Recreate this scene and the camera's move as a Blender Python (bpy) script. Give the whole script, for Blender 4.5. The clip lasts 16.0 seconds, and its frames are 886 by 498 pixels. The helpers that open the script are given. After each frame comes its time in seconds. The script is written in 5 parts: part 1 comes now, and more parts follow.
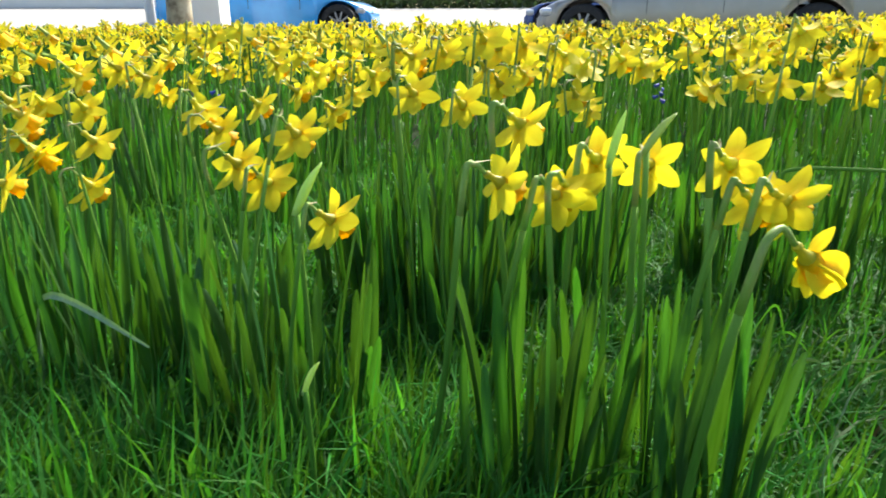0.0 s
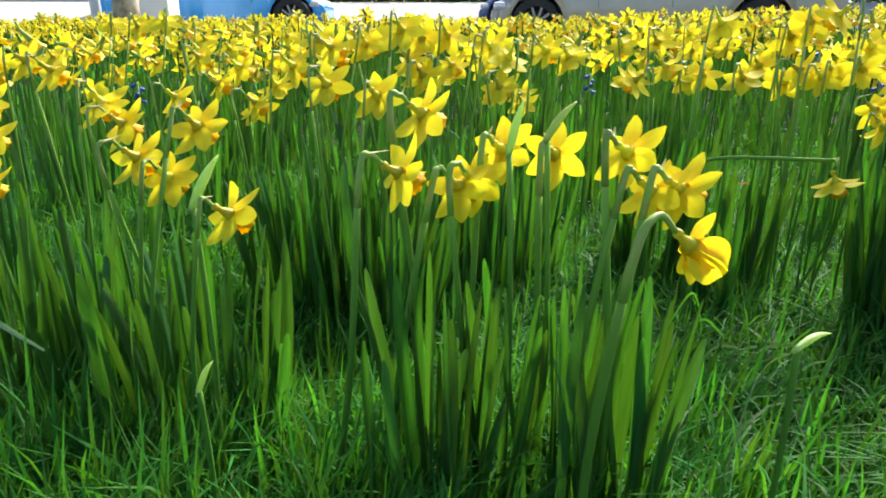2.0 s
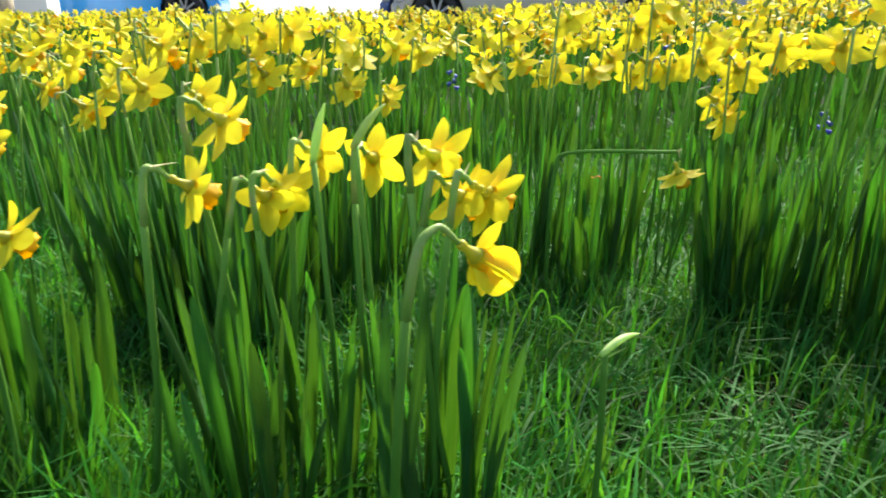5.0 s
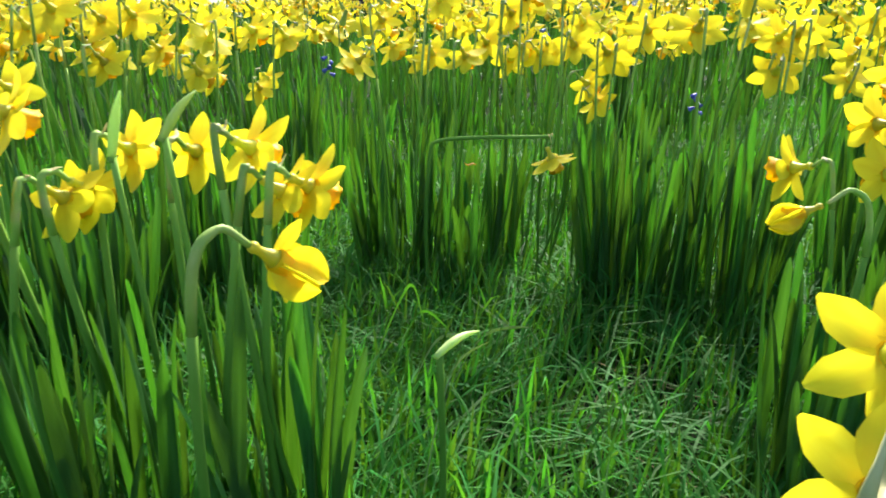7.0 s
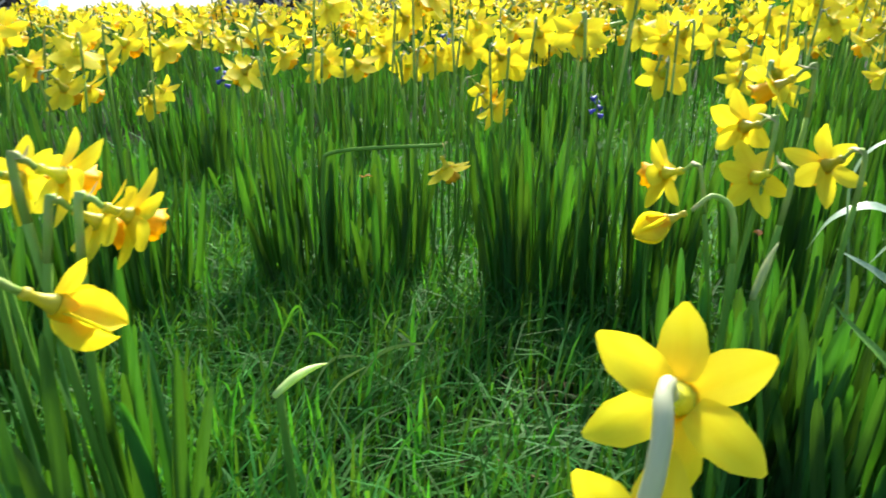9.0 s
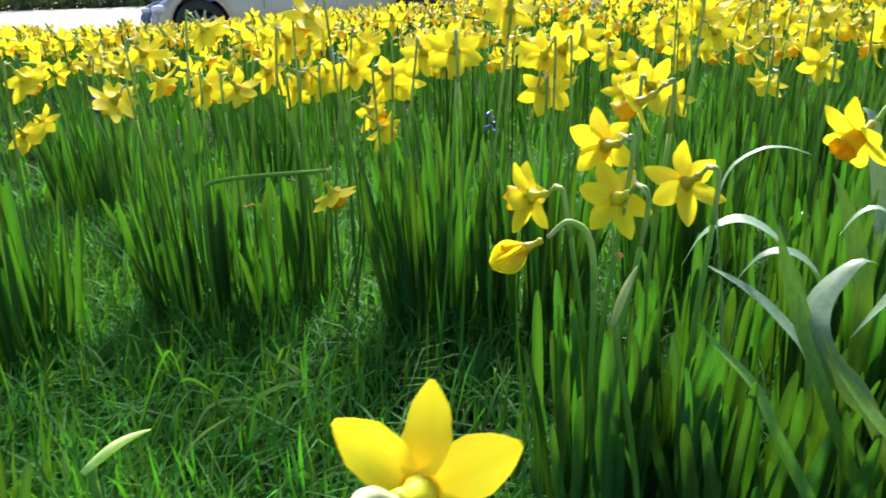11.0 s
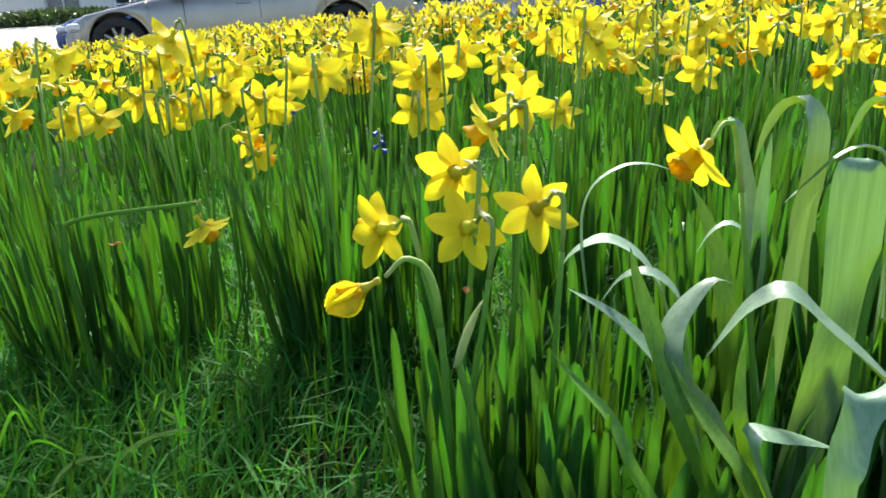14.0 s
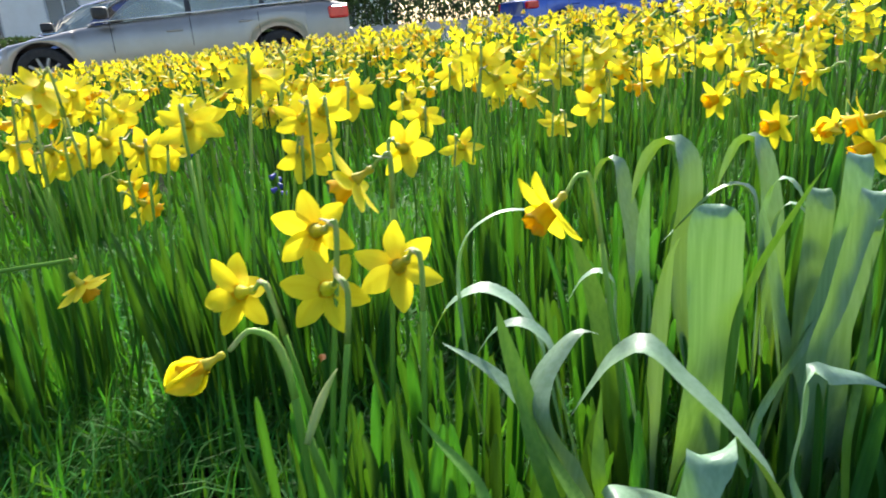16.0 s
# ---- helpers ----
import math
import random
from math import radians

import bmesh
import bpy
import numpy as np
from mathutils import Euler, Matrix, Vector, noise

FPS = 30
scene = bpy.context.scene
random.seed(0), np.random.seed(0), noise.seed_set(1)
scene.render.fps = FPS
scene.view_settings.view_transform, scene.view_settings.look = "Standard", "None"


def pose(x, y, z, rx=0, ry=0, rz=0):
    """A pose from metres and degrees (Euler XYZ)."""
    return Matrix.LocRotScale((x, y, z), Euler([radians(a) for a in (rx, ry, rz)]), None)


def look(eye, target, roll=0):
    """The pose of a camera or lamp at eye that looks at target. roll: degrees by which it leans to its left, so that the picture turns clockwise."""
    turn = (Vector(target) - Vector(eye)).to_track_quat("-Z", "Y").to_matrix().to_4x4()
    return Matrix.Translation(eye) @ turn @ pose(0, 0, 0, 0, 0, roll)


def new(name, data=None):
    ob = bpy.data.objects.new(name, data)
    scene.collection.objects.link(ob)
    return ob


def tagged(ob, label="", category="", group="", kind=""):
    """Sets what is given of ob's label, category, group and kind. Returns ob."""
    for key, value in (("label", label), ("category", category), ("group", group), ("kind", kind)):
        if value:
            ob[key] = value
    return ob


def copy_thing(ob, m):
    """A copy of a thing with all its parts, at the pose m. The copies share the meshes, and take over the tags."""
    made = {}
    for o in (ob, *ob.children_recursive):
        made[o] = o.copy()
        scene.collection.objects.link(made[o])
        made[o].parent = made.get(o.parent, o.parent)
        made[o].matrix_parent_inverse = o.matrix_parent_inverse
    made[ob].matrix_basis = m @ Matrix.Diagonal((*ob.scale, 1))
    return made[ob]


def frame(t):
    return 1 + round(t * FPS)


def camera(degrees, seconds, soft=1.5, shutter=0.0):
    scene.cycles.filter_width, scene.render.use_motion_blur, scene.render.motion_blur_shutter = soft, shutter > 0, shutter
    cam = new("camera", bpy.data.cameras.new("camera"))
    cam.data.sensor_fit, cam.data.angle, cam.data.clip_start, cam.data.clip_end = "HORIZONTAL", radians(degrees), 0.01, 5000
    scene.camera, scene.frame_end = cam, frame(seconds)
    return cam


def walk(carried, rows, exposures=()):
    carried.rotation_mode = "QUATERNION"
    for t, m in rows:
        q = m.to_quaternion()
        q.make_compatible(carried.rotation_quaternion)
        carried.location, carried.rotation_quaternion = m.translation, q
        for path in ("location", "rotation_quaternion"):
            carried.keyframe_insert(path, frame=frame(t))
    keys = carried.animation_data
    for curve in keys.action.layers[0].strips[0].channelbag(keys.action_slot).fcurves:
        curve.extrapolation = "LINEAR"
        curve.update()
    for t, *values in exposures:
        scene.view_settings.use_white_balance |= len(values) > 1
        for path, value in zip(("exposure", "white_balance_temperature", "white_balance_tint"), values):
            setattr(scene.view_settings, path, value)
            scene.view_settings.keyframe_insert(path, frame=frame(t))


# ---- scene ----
cam = camera(65.5, 16.0, soft=1.65, shutter=0.7)
METRES, EYE, TILT, LEAN, TURN = 0.38, 0.345, -18.8, 0.0, 0.0
ROWS = [
    (0.0, 0.0, 0.0, 0.0, 0.0, 0.0, -0.0),
    (0.5, 0.026, 0.009, 0.0031, -1.1, 0.02, 0.43),
    (1.0, 0.0455, 0.0113, 0.0027, -1.62, 0.01, 0.66),
    (1.5, 0.0709, 0.0143, -0.0021, -2.33, -0.14, 0.62),
    (2.0, 0.0942, 0.0188, -0.0043, -3.27, -0.47, 0.95),
    (2.5, 0.1168, 0.0203, -0.0034, -3.91, -0.49, 1.42),
    (3.0, 0.1301, 0.0235, 0.0024, -4.7, -0.55, 1.71),
    (3.5, 0.1644, 0.0268, 0.0084, -5.54, -0.6, 2.46),
    (6.0, 0.3239, 0.0809, 0.0204, -13.89, -2.0, 4.4),
    (6.5, 0.3644, 0.0927, 0.0159, -15.41, -2.3, 5.14),
    (7.0, 0.3964, 0.1007, 0.0153, -16.88, -2.76, 5.55),
    (7.5, 0.4306, 0.1065, 0.018, -17.81, -3.11, 6.72),
    (8.0, 0.4533, 0.1072, 0.0189, -18.65, -2.97, 6.78),
    (8.5, 0.4994, 0.1066, 0.018, -19.65, -2.93, 7.14),
    (9.0, 0.5407, 0.1148, 0.0222, -21.2, -2.96, 7.81),
    (11.5, 0.7155, 0.1135, 0.0379, -27.22, -2.89, 11.26),
    (12.0, 0.7479, 0.108, 0.0423, -28.42, -3.03, 12.03),
    (12.5, 0.7718, 0.1025, 0.0524, -29.2, -3.05, 12.92),
    (13.0, 0.7888, 0.0992, 0.0511, -29.5, -2.9, 13.07),
    (13.5, 0.8185, 0.0996, 0.0467, -30.61, -3.23, 13.49),
    (14.0, 0.8367, 0.0972, 0.0435, -31.0, -3.23, 13.48),
    (14.5, 0.868, 0.088, 0.0464, -31.59, -2.8, 13.74),
    (15.0, 0.9026, 0.0799, 0.055, -33.13, -2.73, 14.47),
    (15.5, 0.9339, 0.0673, 0.0588, -34.2, -2.69, 14.95),
    (16.0, 0.9653, 0.0566, 0.0633, -35.52, -2.67, 15.67),
]
walk(cam, [(t, pose(0, 0, EYE, TILT, LEAN, TURN) @ pose(METRES * x, METRES * y, METRES * z, 90 + pitch, roll, yaw)) for t, x, y, z, yaw, pitch, roll in ROWS],
     exposures=[(0.0, 1.46), (3.5, 1.48), (7.0, 1.72), (9.0, 1.64), (12.5, 1.58), (16.0, 1.60)])

# ---- light ----
world = bpy.data.worlds.new("sky")
scene.world = world
world.use_nodes = True
wt = world.node_tree
sky = wt.nodes.new("ShaderNodeTexSky")
sky.sky_type = "NISHITA"
sky.sun_disc = False
SUN_EL, SUN_AZ = 42.0, 36.0          # degrees above the horizon; clockwise from +y
sky.sun_elevation, sky.sun_rotation = radians(SUN_EL), radians(SUN_AZ)
sky.dust_density = 2.0
wt.links.new(sky.outputs[0], wt.nodes["Background"].inputs[0])
wt.nodes["Background"].inputs[1].default_value = 0.10
sun = new("sun", bpy.data.lights.new("sun", "SUN"))
sun.data.energy, sun.data.angle, sun.data.color = 4.1, radians(10), (1.0, 0.95, 0.86)
S = Vector((math.sin(radians(SUN_AZ)) * math.cos(radians(SUN_EL)), math.cos(radians(SUN_AZ)) * math.cos(radians(SUN_EL)), math.sin(radians(SUN_EL))))
sun.matrix_world = look(S * 30, (0, 0, 0))


# ---- materials ----
def shader(name):
    m = bpy.data.materials.new(name)
    m.use_nodes = True
    nt = m.node_tree
    return m, nt, nt.nodes["Principled BSDF"]


def node(nt, kind, **sockets):
    n = nt.nodes.new(kind)
    for k, v in sockets.items():
        n.inputs[k.replace("_", " ")].default_value = v
    return n


def ramp(nt, fac, stops):
    r = nt.nodes.new("ShaderNodeValToRGB")
    while len(r.color_ramp.elements) < len(stops):
        r.color_ramp.elements.new(0.5)
    for e, (p, c) in zip(r.color_ramp.elements, stops):
        e.position, e.color = p, (*c, 1)
    nt.links.new(fac, r.inputs[0])
    return r.outputs[0]


def noisy(nt, scale, detail=3.0, stretch=None):
    tc = nt.nodes.new("ShaderNodeTexCoord")
    out = tc.outputs["Object"]
    if stretch:
        mp = nt.nodes.new("ShaderNodeMapping")
        mp.inputs["Scale"].default_value = stretch
        nt.links.new(out, mp.inputs[0])
        out = mp.outputs[0]
    n = node(nt, "ShaderNodeTexNoise", Scale=scale, Detail=detail)
    nt.links.new(out, n.inputs["Vector"])
    return n.outputs["Fac"]


def tint(nt, color, amount, seed):
    """Vary a colour in value and hue by a number from 0 to 1."""
    h = nt.nodes.new("ShaderNodeHueSaturation")
    nt.links.new(color, h.inputs["Color"])
    for sock, lo, hi in (("Value", 1 - amount, 1 + amount), ("Hue", 0.5 - amount * 0.05, 0.5 + amount * 0.05)):
        mr = node(nt, "ShaderNodeMapRange")
        mr.inputs["To Min"].default_value, mr.inputs["To Max"].default_value = lo, hi
        nt.links.new(seed, mr.inputs["Value"])
        nt.links.new(mr.outputs[0], h.inputs[sock])
    return h.outputs[0]


def bump(nt, bsdf, height, strength, distance):
    b = node(nt, "ShaderNodeBump", Strength=strength, Distance=distance)
    nt.links.new(height, b.inputs["Height"])
    nt.links.new(b.outputs[0], bsdf.inputs["Normal"])


def blade(name, stops, through_stops, through_share, rough, scale=60, stretch=None, vary=0.25, island=False, relief=0.0, spec=0.5):
    """A living leaf or petal: gloss and body colour, and light let through from the back."""
    m, nt, p = shader(name)
    f = noisy(nt, scale, 4.0, stretch)
    col = ramp(nt, f, stops)
    if island:
        seed = nt.nodes.new("ShaderNodeNewGeometry").outputs["Random Per Island"]
    else:
        seed = nt.nodes.new("ShaderNodeObjectInfo").outputs["Random"]
    nt.links.new(tint(nt, col, vary, seed), p.inputs["Base Color"])
    p.inputs["Roughness"].default_value = rough
    p.inputs["Specular IOR Level"].default_value = spec
    t = nt.nodes.new("ShaderNodeBsdfTranslucent")
    nt.links.new(tint(nt, ramp(nt, f, through_stops), vary, seed), t.inputs["Color"])
    mix = nt.nodes.new("ShaderNodeMixShader")
    mix.inputs[0].default_value = through_share
    nt.links.new(p.outputs[0], mix.inputs[1])
    nt.links.new(t.outputs[0], mix.inputs[2])
    nt.links.new(mix.outputs[0], nt.nodes["Material Output"].inputs[0])
    if relief:
        bump(nt, p, f, 0.5, relief)
    return m


def plain(name, stops, rough, scale=8.0, metal=0.0, relief=0.0, stretch=None, coat=0.0, spec=0.5):
    m, nt, p = shader(name)
    f = noisy(nt, scale, 5.0, stretch)
    nt.links.new(ramp(nt, f, stops), p.inputs["Base Color"])
    p.inputs["Roughness"].default_value, p.inputs["Metallic"].default_value = rough, metal
    p.inputs["Coat Weight"].default_value = coat
    p.inputs["Specular IOR Level"].default_value = spec
    if relief:
        bump(nt, p, f, 0.6, relief)
    return m


PETAL_STOPS = [(0.3, (0.83, 0.69, 0.014)), (0.7, (0.90, 0.79, 0.028))]
PETAL_THROUGH = [(0.3, (0.86, 0.74, 0.012)), (0.7, (0.92, 0.83, 0.03))]
CORONA_STOPS = [(0.3, (0.88, 0.53, 0.006)), (0.7, (0.92, 0.67, 0.012))]
LEAF_STOPS = [(0.3, (0.016, 0.063, 0.014)), (0.7, (0.031, 0.103, 0.025))]
LEAF_THROUGH = [(0.3, (0.10, 0.35, 0.010)), (0.7, (0.16, 0.46, 0.020))]
GRASS_STOPS = [(0.3, (0.020, 0.092, 0.015)), (0.7, (0.050, 0.176, 0.031))]
GRASS_THROUGH = [(0.3, (0.09, 0.36, 0.012)), (0.7, (0.18, 0.52, 0.025))]
VEINS = (1, 1, 0.03)
M_PETAL = blade("petal", PETAL_STOPS, PETAL_THROUGH, 0.54, 0.6, 260, (0.12, 1, 1), 0.07, relief=0.0003, spec=0.3)
M_CORONA = blade("corona", CORONA_STOPS, [(0.3, (0.96, 0.60, 0.008)), (0.7, (0.98, 0.74, 0.015))], 0.55, 0.5, 220, (1, 1, 0.15), 0.10, relief=0.0004, spec=0.3)
M_TUBE = blade("floral_tube", [(0.3, (0.42, 0.46, 0.03)), (0.7, (0.62, 0.56, 0.03))], [(0.3, (0.6, 0.58, 0.03)), (0.7, (0.72, 0.64, 0.03))], 0.3, 0.5, 120)
def stalk(name):
    """A flower stalk: green at the foot, paler and browner towards the nodding neck."""
    m, nt, p = shader(name)
    tc = nt.nodes.new("ShaderNodeTexCoord")
    sep = nt.nodes.new("ShaderNodeSeparateXYZ")
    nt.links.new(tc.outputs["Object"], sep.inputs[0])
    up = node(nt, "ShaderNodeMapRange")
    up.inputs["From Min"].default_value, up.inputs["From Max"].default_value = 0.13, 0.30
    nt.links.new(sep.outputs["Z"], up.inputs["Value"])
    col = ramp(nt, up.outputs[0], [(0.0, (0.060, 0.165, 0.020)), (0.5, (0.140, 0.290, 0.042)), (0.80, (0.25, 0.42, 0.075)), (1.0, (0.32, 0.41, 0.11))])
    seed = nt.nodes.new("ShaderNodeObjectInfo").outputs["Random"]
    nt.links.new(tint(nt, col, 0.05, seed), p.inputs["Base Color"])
    p.inputs["Roughness"].default_value, p.inputs["Specular IOR Level"].default_value = 0.6, 0.08
    bump(nt, p, noisy(nt, 300, 3.0, VEINS), 0.4, 0.0003)
    return m


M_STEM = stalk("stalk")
M_NECK = blade("neck_sheath", [(0.40, (0.24, 0.41, 0.075)), (0.6, (0.33, 0.42, 0.12)), (0.75, (0.42, 0.36, 0.17))], [(0.3, (0.45, 0.62, 0.12)), (0.7, (0.58, 0.62, 0.22))], 0.15, 0.5, 90, None, 0.15, relief=0.0004, spec=0.25)
# stem of the two nearest flowers, with bright sky light painted into its colour
M_LIT_STEM = blade("lit_stem", [(0.3, (0.42, 0.46, 0.24)), (0.7, (0.56, 0.58, 0.36))], [(0.3, (0.5, 0.55, 0.2)), (0.7, (0.6, 0.62, 0.3))], 0.2, 0.5, 120, VEINS, 0.1)
M_SPATHE = blade("spathe", [(0.32, (0.26, 0.18, 0.08)), (0.5, (0.44, 0.42, 0.19)), (0.7, (0.56, 0.50, 0.30))], [(0.3, (0.5, 0.44, 0.2)), (0.7, (0.64, 0.60, 0.32))], 0.35, 0.6, 140, VEINS, 0.25)
M_BUD = blade("bud_sheath", [(0.3, (0.42, 0.56, 0.20)), (0.7, (0.57, 0.67, 0.31))], [(0.3, (0.50, 0.70, 0.13)), (0.7, (0.62, 0.77, 0.22))], 0.5, 0.5, 120, VEINS)
M_LEAF = blade("daffodil_leaf", LEAF_STOPS, LEAF_THROUGH, 0.18, 0.42, 420, VEINS, 0.28, relief=0.0002, spec=0.40)
M_STRAP = blade("strap_leaf", [(0.35, (0.150, 0.260, 0.160)), (0.65, (0.208, 0.325, 0.228))], [(0.3, (0.17, 0.34, 0.006)), (0.7, (0.22, 0.40, 0.010))], 0.22, 0.40, 420, VEINS, 0.16, relief=0.0002, spec=0.45)
M_BLADE = blade("young_leaf", [(0.35, (0.065, 0.165, 0.022)), (0.65, (0.100, 0.215, 0.034))], [(0.3, (0.14, 0.34, 0.006)), (0.7, (0.20, 0.42, 0.012))], 0.19, 0.45, 420, VEINS, 0.18, relief=0.0002, spec=0.30)
M_GRASS = blade("grass", GRASS_STOPS, GRASS_THROUGH, 0.26, 0.58, 14, None, 0.34, True, spec=0.09)
M_STRAW = blade("dry_grass", [(0.3, (0.11, 0.105, 0.038)), (0.7, (0.19, 0.17, 0.075))], [(0.3, (0.24, 0.21, 0.07)), (0.7, (0.32, 0.29, 0.13))], 0.25, 0.7, 30, None, 0.3, True, spec=0.12)
M_FIELD_LEAF = blade("field_leaf", LEAF_STOPS, LEAF_THROUGH, 0.12, 0.5, 30, None, 0.28, True, spec=0.28)
M_FIELD_PETAL = blade("field_petal", PETAL_STOPS, PETAL_THROUGH, 0.54, 0.55, 20, None, 0.10, True, spec=0.3)
M_FIELD_CORONA = blade("field_corona", CORONA_STOPS, [(0.3, (0.96, 0.60, 0.008)), (0.7, (0.98, 0.74, 0.015))], 0.4, 0.5, 20, None, 0.12, True)
M_BLUE_PETAL = blade("blue_petal", [(0.3, (0.05, 0.07, 0.33)), (0.7, (0.10, 0.13, 0.46))], [(0.3, (0.08, 0.11, 0.5)), (0.7, (0.15, 0.19, 0.6))], 0.35, 0.5, 80)
M_WITHERED = blade("withered", [(0.3, (0.42, 0.14, 0.02)), (0.7, (0.60, 0.27, 0.03))], [(0.3, (0.6, 0.24, 0.02)), (0.7, (0.7, 0.36, 0.04))], 0.3, 0.6, 60)
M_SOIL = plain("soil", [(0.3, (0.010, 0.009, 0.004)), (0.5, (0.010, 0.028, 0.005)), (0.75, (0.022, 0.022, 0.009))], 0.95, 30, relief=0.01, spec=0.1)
M_ASPHALT = plain("asphalt", [(0.3, (0.045, 0.045, 0.047)), (0.7, (0.09, 0.09, 0.088))], 0.85, 40, relief=0.004)
M_PAVING = plain("paving", [(0.3, (0.34, 0.33, 0.29)), (0.7, (0.46, 0.44, 0.40))], 0.8, 9, relief=0.003)
M_KERB = plain("kerb", [(0.3, (0.36, 0.35, 0.33)), (0.7, (0.48, 0.47, 0.44))], 0.8, 12, relief=0.004)
M_SILVER = plain("silver_paint", [(0.4, (0.265, 0.25, 0.225)), (0.6, (0.295, 0.28, 0.255))], 0.32, 3, 0.6, coat=1.0)
M_BLUE = plain("blue_paint", [(0.4, (0.015, 0.30, 0.72)), (0.6, (0.02, 0.34, 0.78))], 0.35, 3, 0.2, coat=1.0)
M_NAVY = plain("navy_paint", [(0.4, (0.02, 0.05, 0.20)), (0.6, (0.03, 0.07, 0.26))], 0.35, 3, 0.2, coat=1.0)
M_ROYAL = plain("royal_paint", [(0.4, (0.02, 0.08, 0.42)), (0.6, (0.03, 0.10, 0.48))], 0.35, 3, 0.2, coat=1.0)
M_RUBBER = plain("rubber", [(0.3, (0.012, 0.012, 0.012)), (0.7, (0.028, 0.027, 0.026))], 0.8, 20, relief=0.002)
M_TRIM = plain("black_trim", [(0.3, (0.012, 0.012, 0.013)), (0.7, (0.022, 0.022, 0.023))], 0.5, 15)
M_ALLOY = plain("alloy", [(0.3, (0.22, 0.22, 0.23)), (0.7, (0.32, 0.32, 0.33))], 0.4, 12, 0.9)
M_CHROME = plain("chrome", [(0.3, (0.70, 0.70, 0.70)), (0.7, (0.80, 0.80, 0.80))], 0.12, 12, 1.0)
M_TAIL = plain("tail_lens", [(0.3, (0.55, 0.01, 0.012)), (0.7, (0.70, 0.02, 0.02))], 0.12, 10, coat=1.0)
M_HEAD = plain("head_lens", [(0.3, (0.65, 0.67, 0.70)), (0.7, (0.85, 0.86, 0.88))], 0.08, 40, 0.4, coat=1.0)
M_RENDER = plain("white_render", [(0.3, (0.76, 0.74, 0.70)), (0.7, (0.82, 0.81, 0.78))], 0.85, 3, relief=0.004)
M_ROOF = plain("slate", [(0.3, (0.09, 0.09, 0.10)), (0.7, (0.16, 0.15, 0.15))], 0.7, 5, relief=0.01)
M_BARK = plain("bark", [(0.35, (0.12, 0.09, 0.055)), (0.5, (0.34, 0.29, 0.19)), (0.65, (0.50, 0.45, 0.32))], 0.85, 5, relief=0.012)
M_POLE = plain("painted_pole", [(0.3, (0.50, 0.51, 0.53)), (0.7, (0.60, 0.61, 0.62))], 0.5, 8)
M_HEDGE = blade("hedge_leaf", [(0.3, (0.018, 0.040, 0.012)), (0.7, (0.05, 0.085, 0.025))], [(0.3, (0.05, 0.10, 0.015)), (0.7, (0.10, 0.16, 0.03))], 0.25, 0.45, 4, None, 0.45, True)
M_TWIG = plain("twig", [(0.3, (0.06, 0.045, 0.03)), (0.7, (0.13, 0.10, 0.07))], 0.9, 9)


def glazing(name, color, rough=0.03):
    m, nt, p = shader(name)
    p.inputs["Base Color"].default_value = (*color, 1)
    p.inputs["Roughness"].default_value = rough
    p.inputs["Transmission Weight"].default_value = 0.7
    p.inputs["IOR"].default_value = 1.45
    return m


M_GLASS = glazing("tinted_glass", (0.55, 0.63, 0.63))
M_PANE = glazing("window_glass", (0.5, 0.55, 0.6))


# ---- mesh helpers ----
def mesh_of(name, verts, faces, mat, smooth=True):
    me = bpy.data.meshes.new(name)
    me.from_pydata([tuple(v) for v in verts], [], faces)
    me.materials.append(mat)
    if smooth:
        me.polygons.foreach_set("use_smooth", [True] * len(me.polygons))
    me.update()
    return me


def link(name, me, parent=None, m=None, label=""):
    ob = new(name, me)
    ob.parent = parent
    if m is not None:
        ob.matrix_basis = m
    return tagged(ob, label)


def part(name, bm, mat, parent, label=""):
    me = bpy.data.meshes.new(name)
    bm.to_mesh(me)
    bm.free()
    me.materials.append(mat)
    return link(name, me, parent, None, label)


def hermite(points, tangents, n):
    out = []
    for i in range(len(points) - 1):
        p, q, a, b = points[i], points[i + 1], tangents[i], tangents[i + 1]
        for k in range(n):
            t = k / n
            out.append(p * (2 * t ** 3 - 3 * t * t + 1) + a * (t ** 3 - 2 * t * t + t) + q * (3 * t * t - 2 * t ** 3) + b * (t ** 3 - t * t))
    return out + [points[-1].copy()]


def smooth_path(points, n):
    tang = []
    for i in range(len(points)):
        a, b = points[max(0, i - 1)], points[min(len(points) - 1, i + 1)]
        tang.append((b - a) * (0.5 if 0 < i < len(points) - 1 else 0.8))
    return hermite(points, tang, n)


def tube(path, radii, n=8):
    verts, faces = [], []
    up = Vector((0.31, 0.95, 0.05))
    for i, p in enumerate(path):
        d = (path[min(i + 1, len(path) - 1)] - path[max(i - 1, 0)]).normalized()
        s = d.cross(up).normalized()
        u = s.cross(d)
        for k in range(n):
            a = 2 * math.pi * k / n
            verts.append(p + (s * math.cos(a) + u * math.sin(a)) * radii[i])
    for i in range(len(path) - 1):
        for k in range(n):
            faces.append((i * n + k, i * n + (k + 1) % n, (i + 1) * n + (k + 1) % n, (i + 1) * n + k))
    faces.append(tuple(reversed(range(n))))
    faces.append(tuple(range((len(path) - 1) * n, len(path) * n)))
    return verts, faces


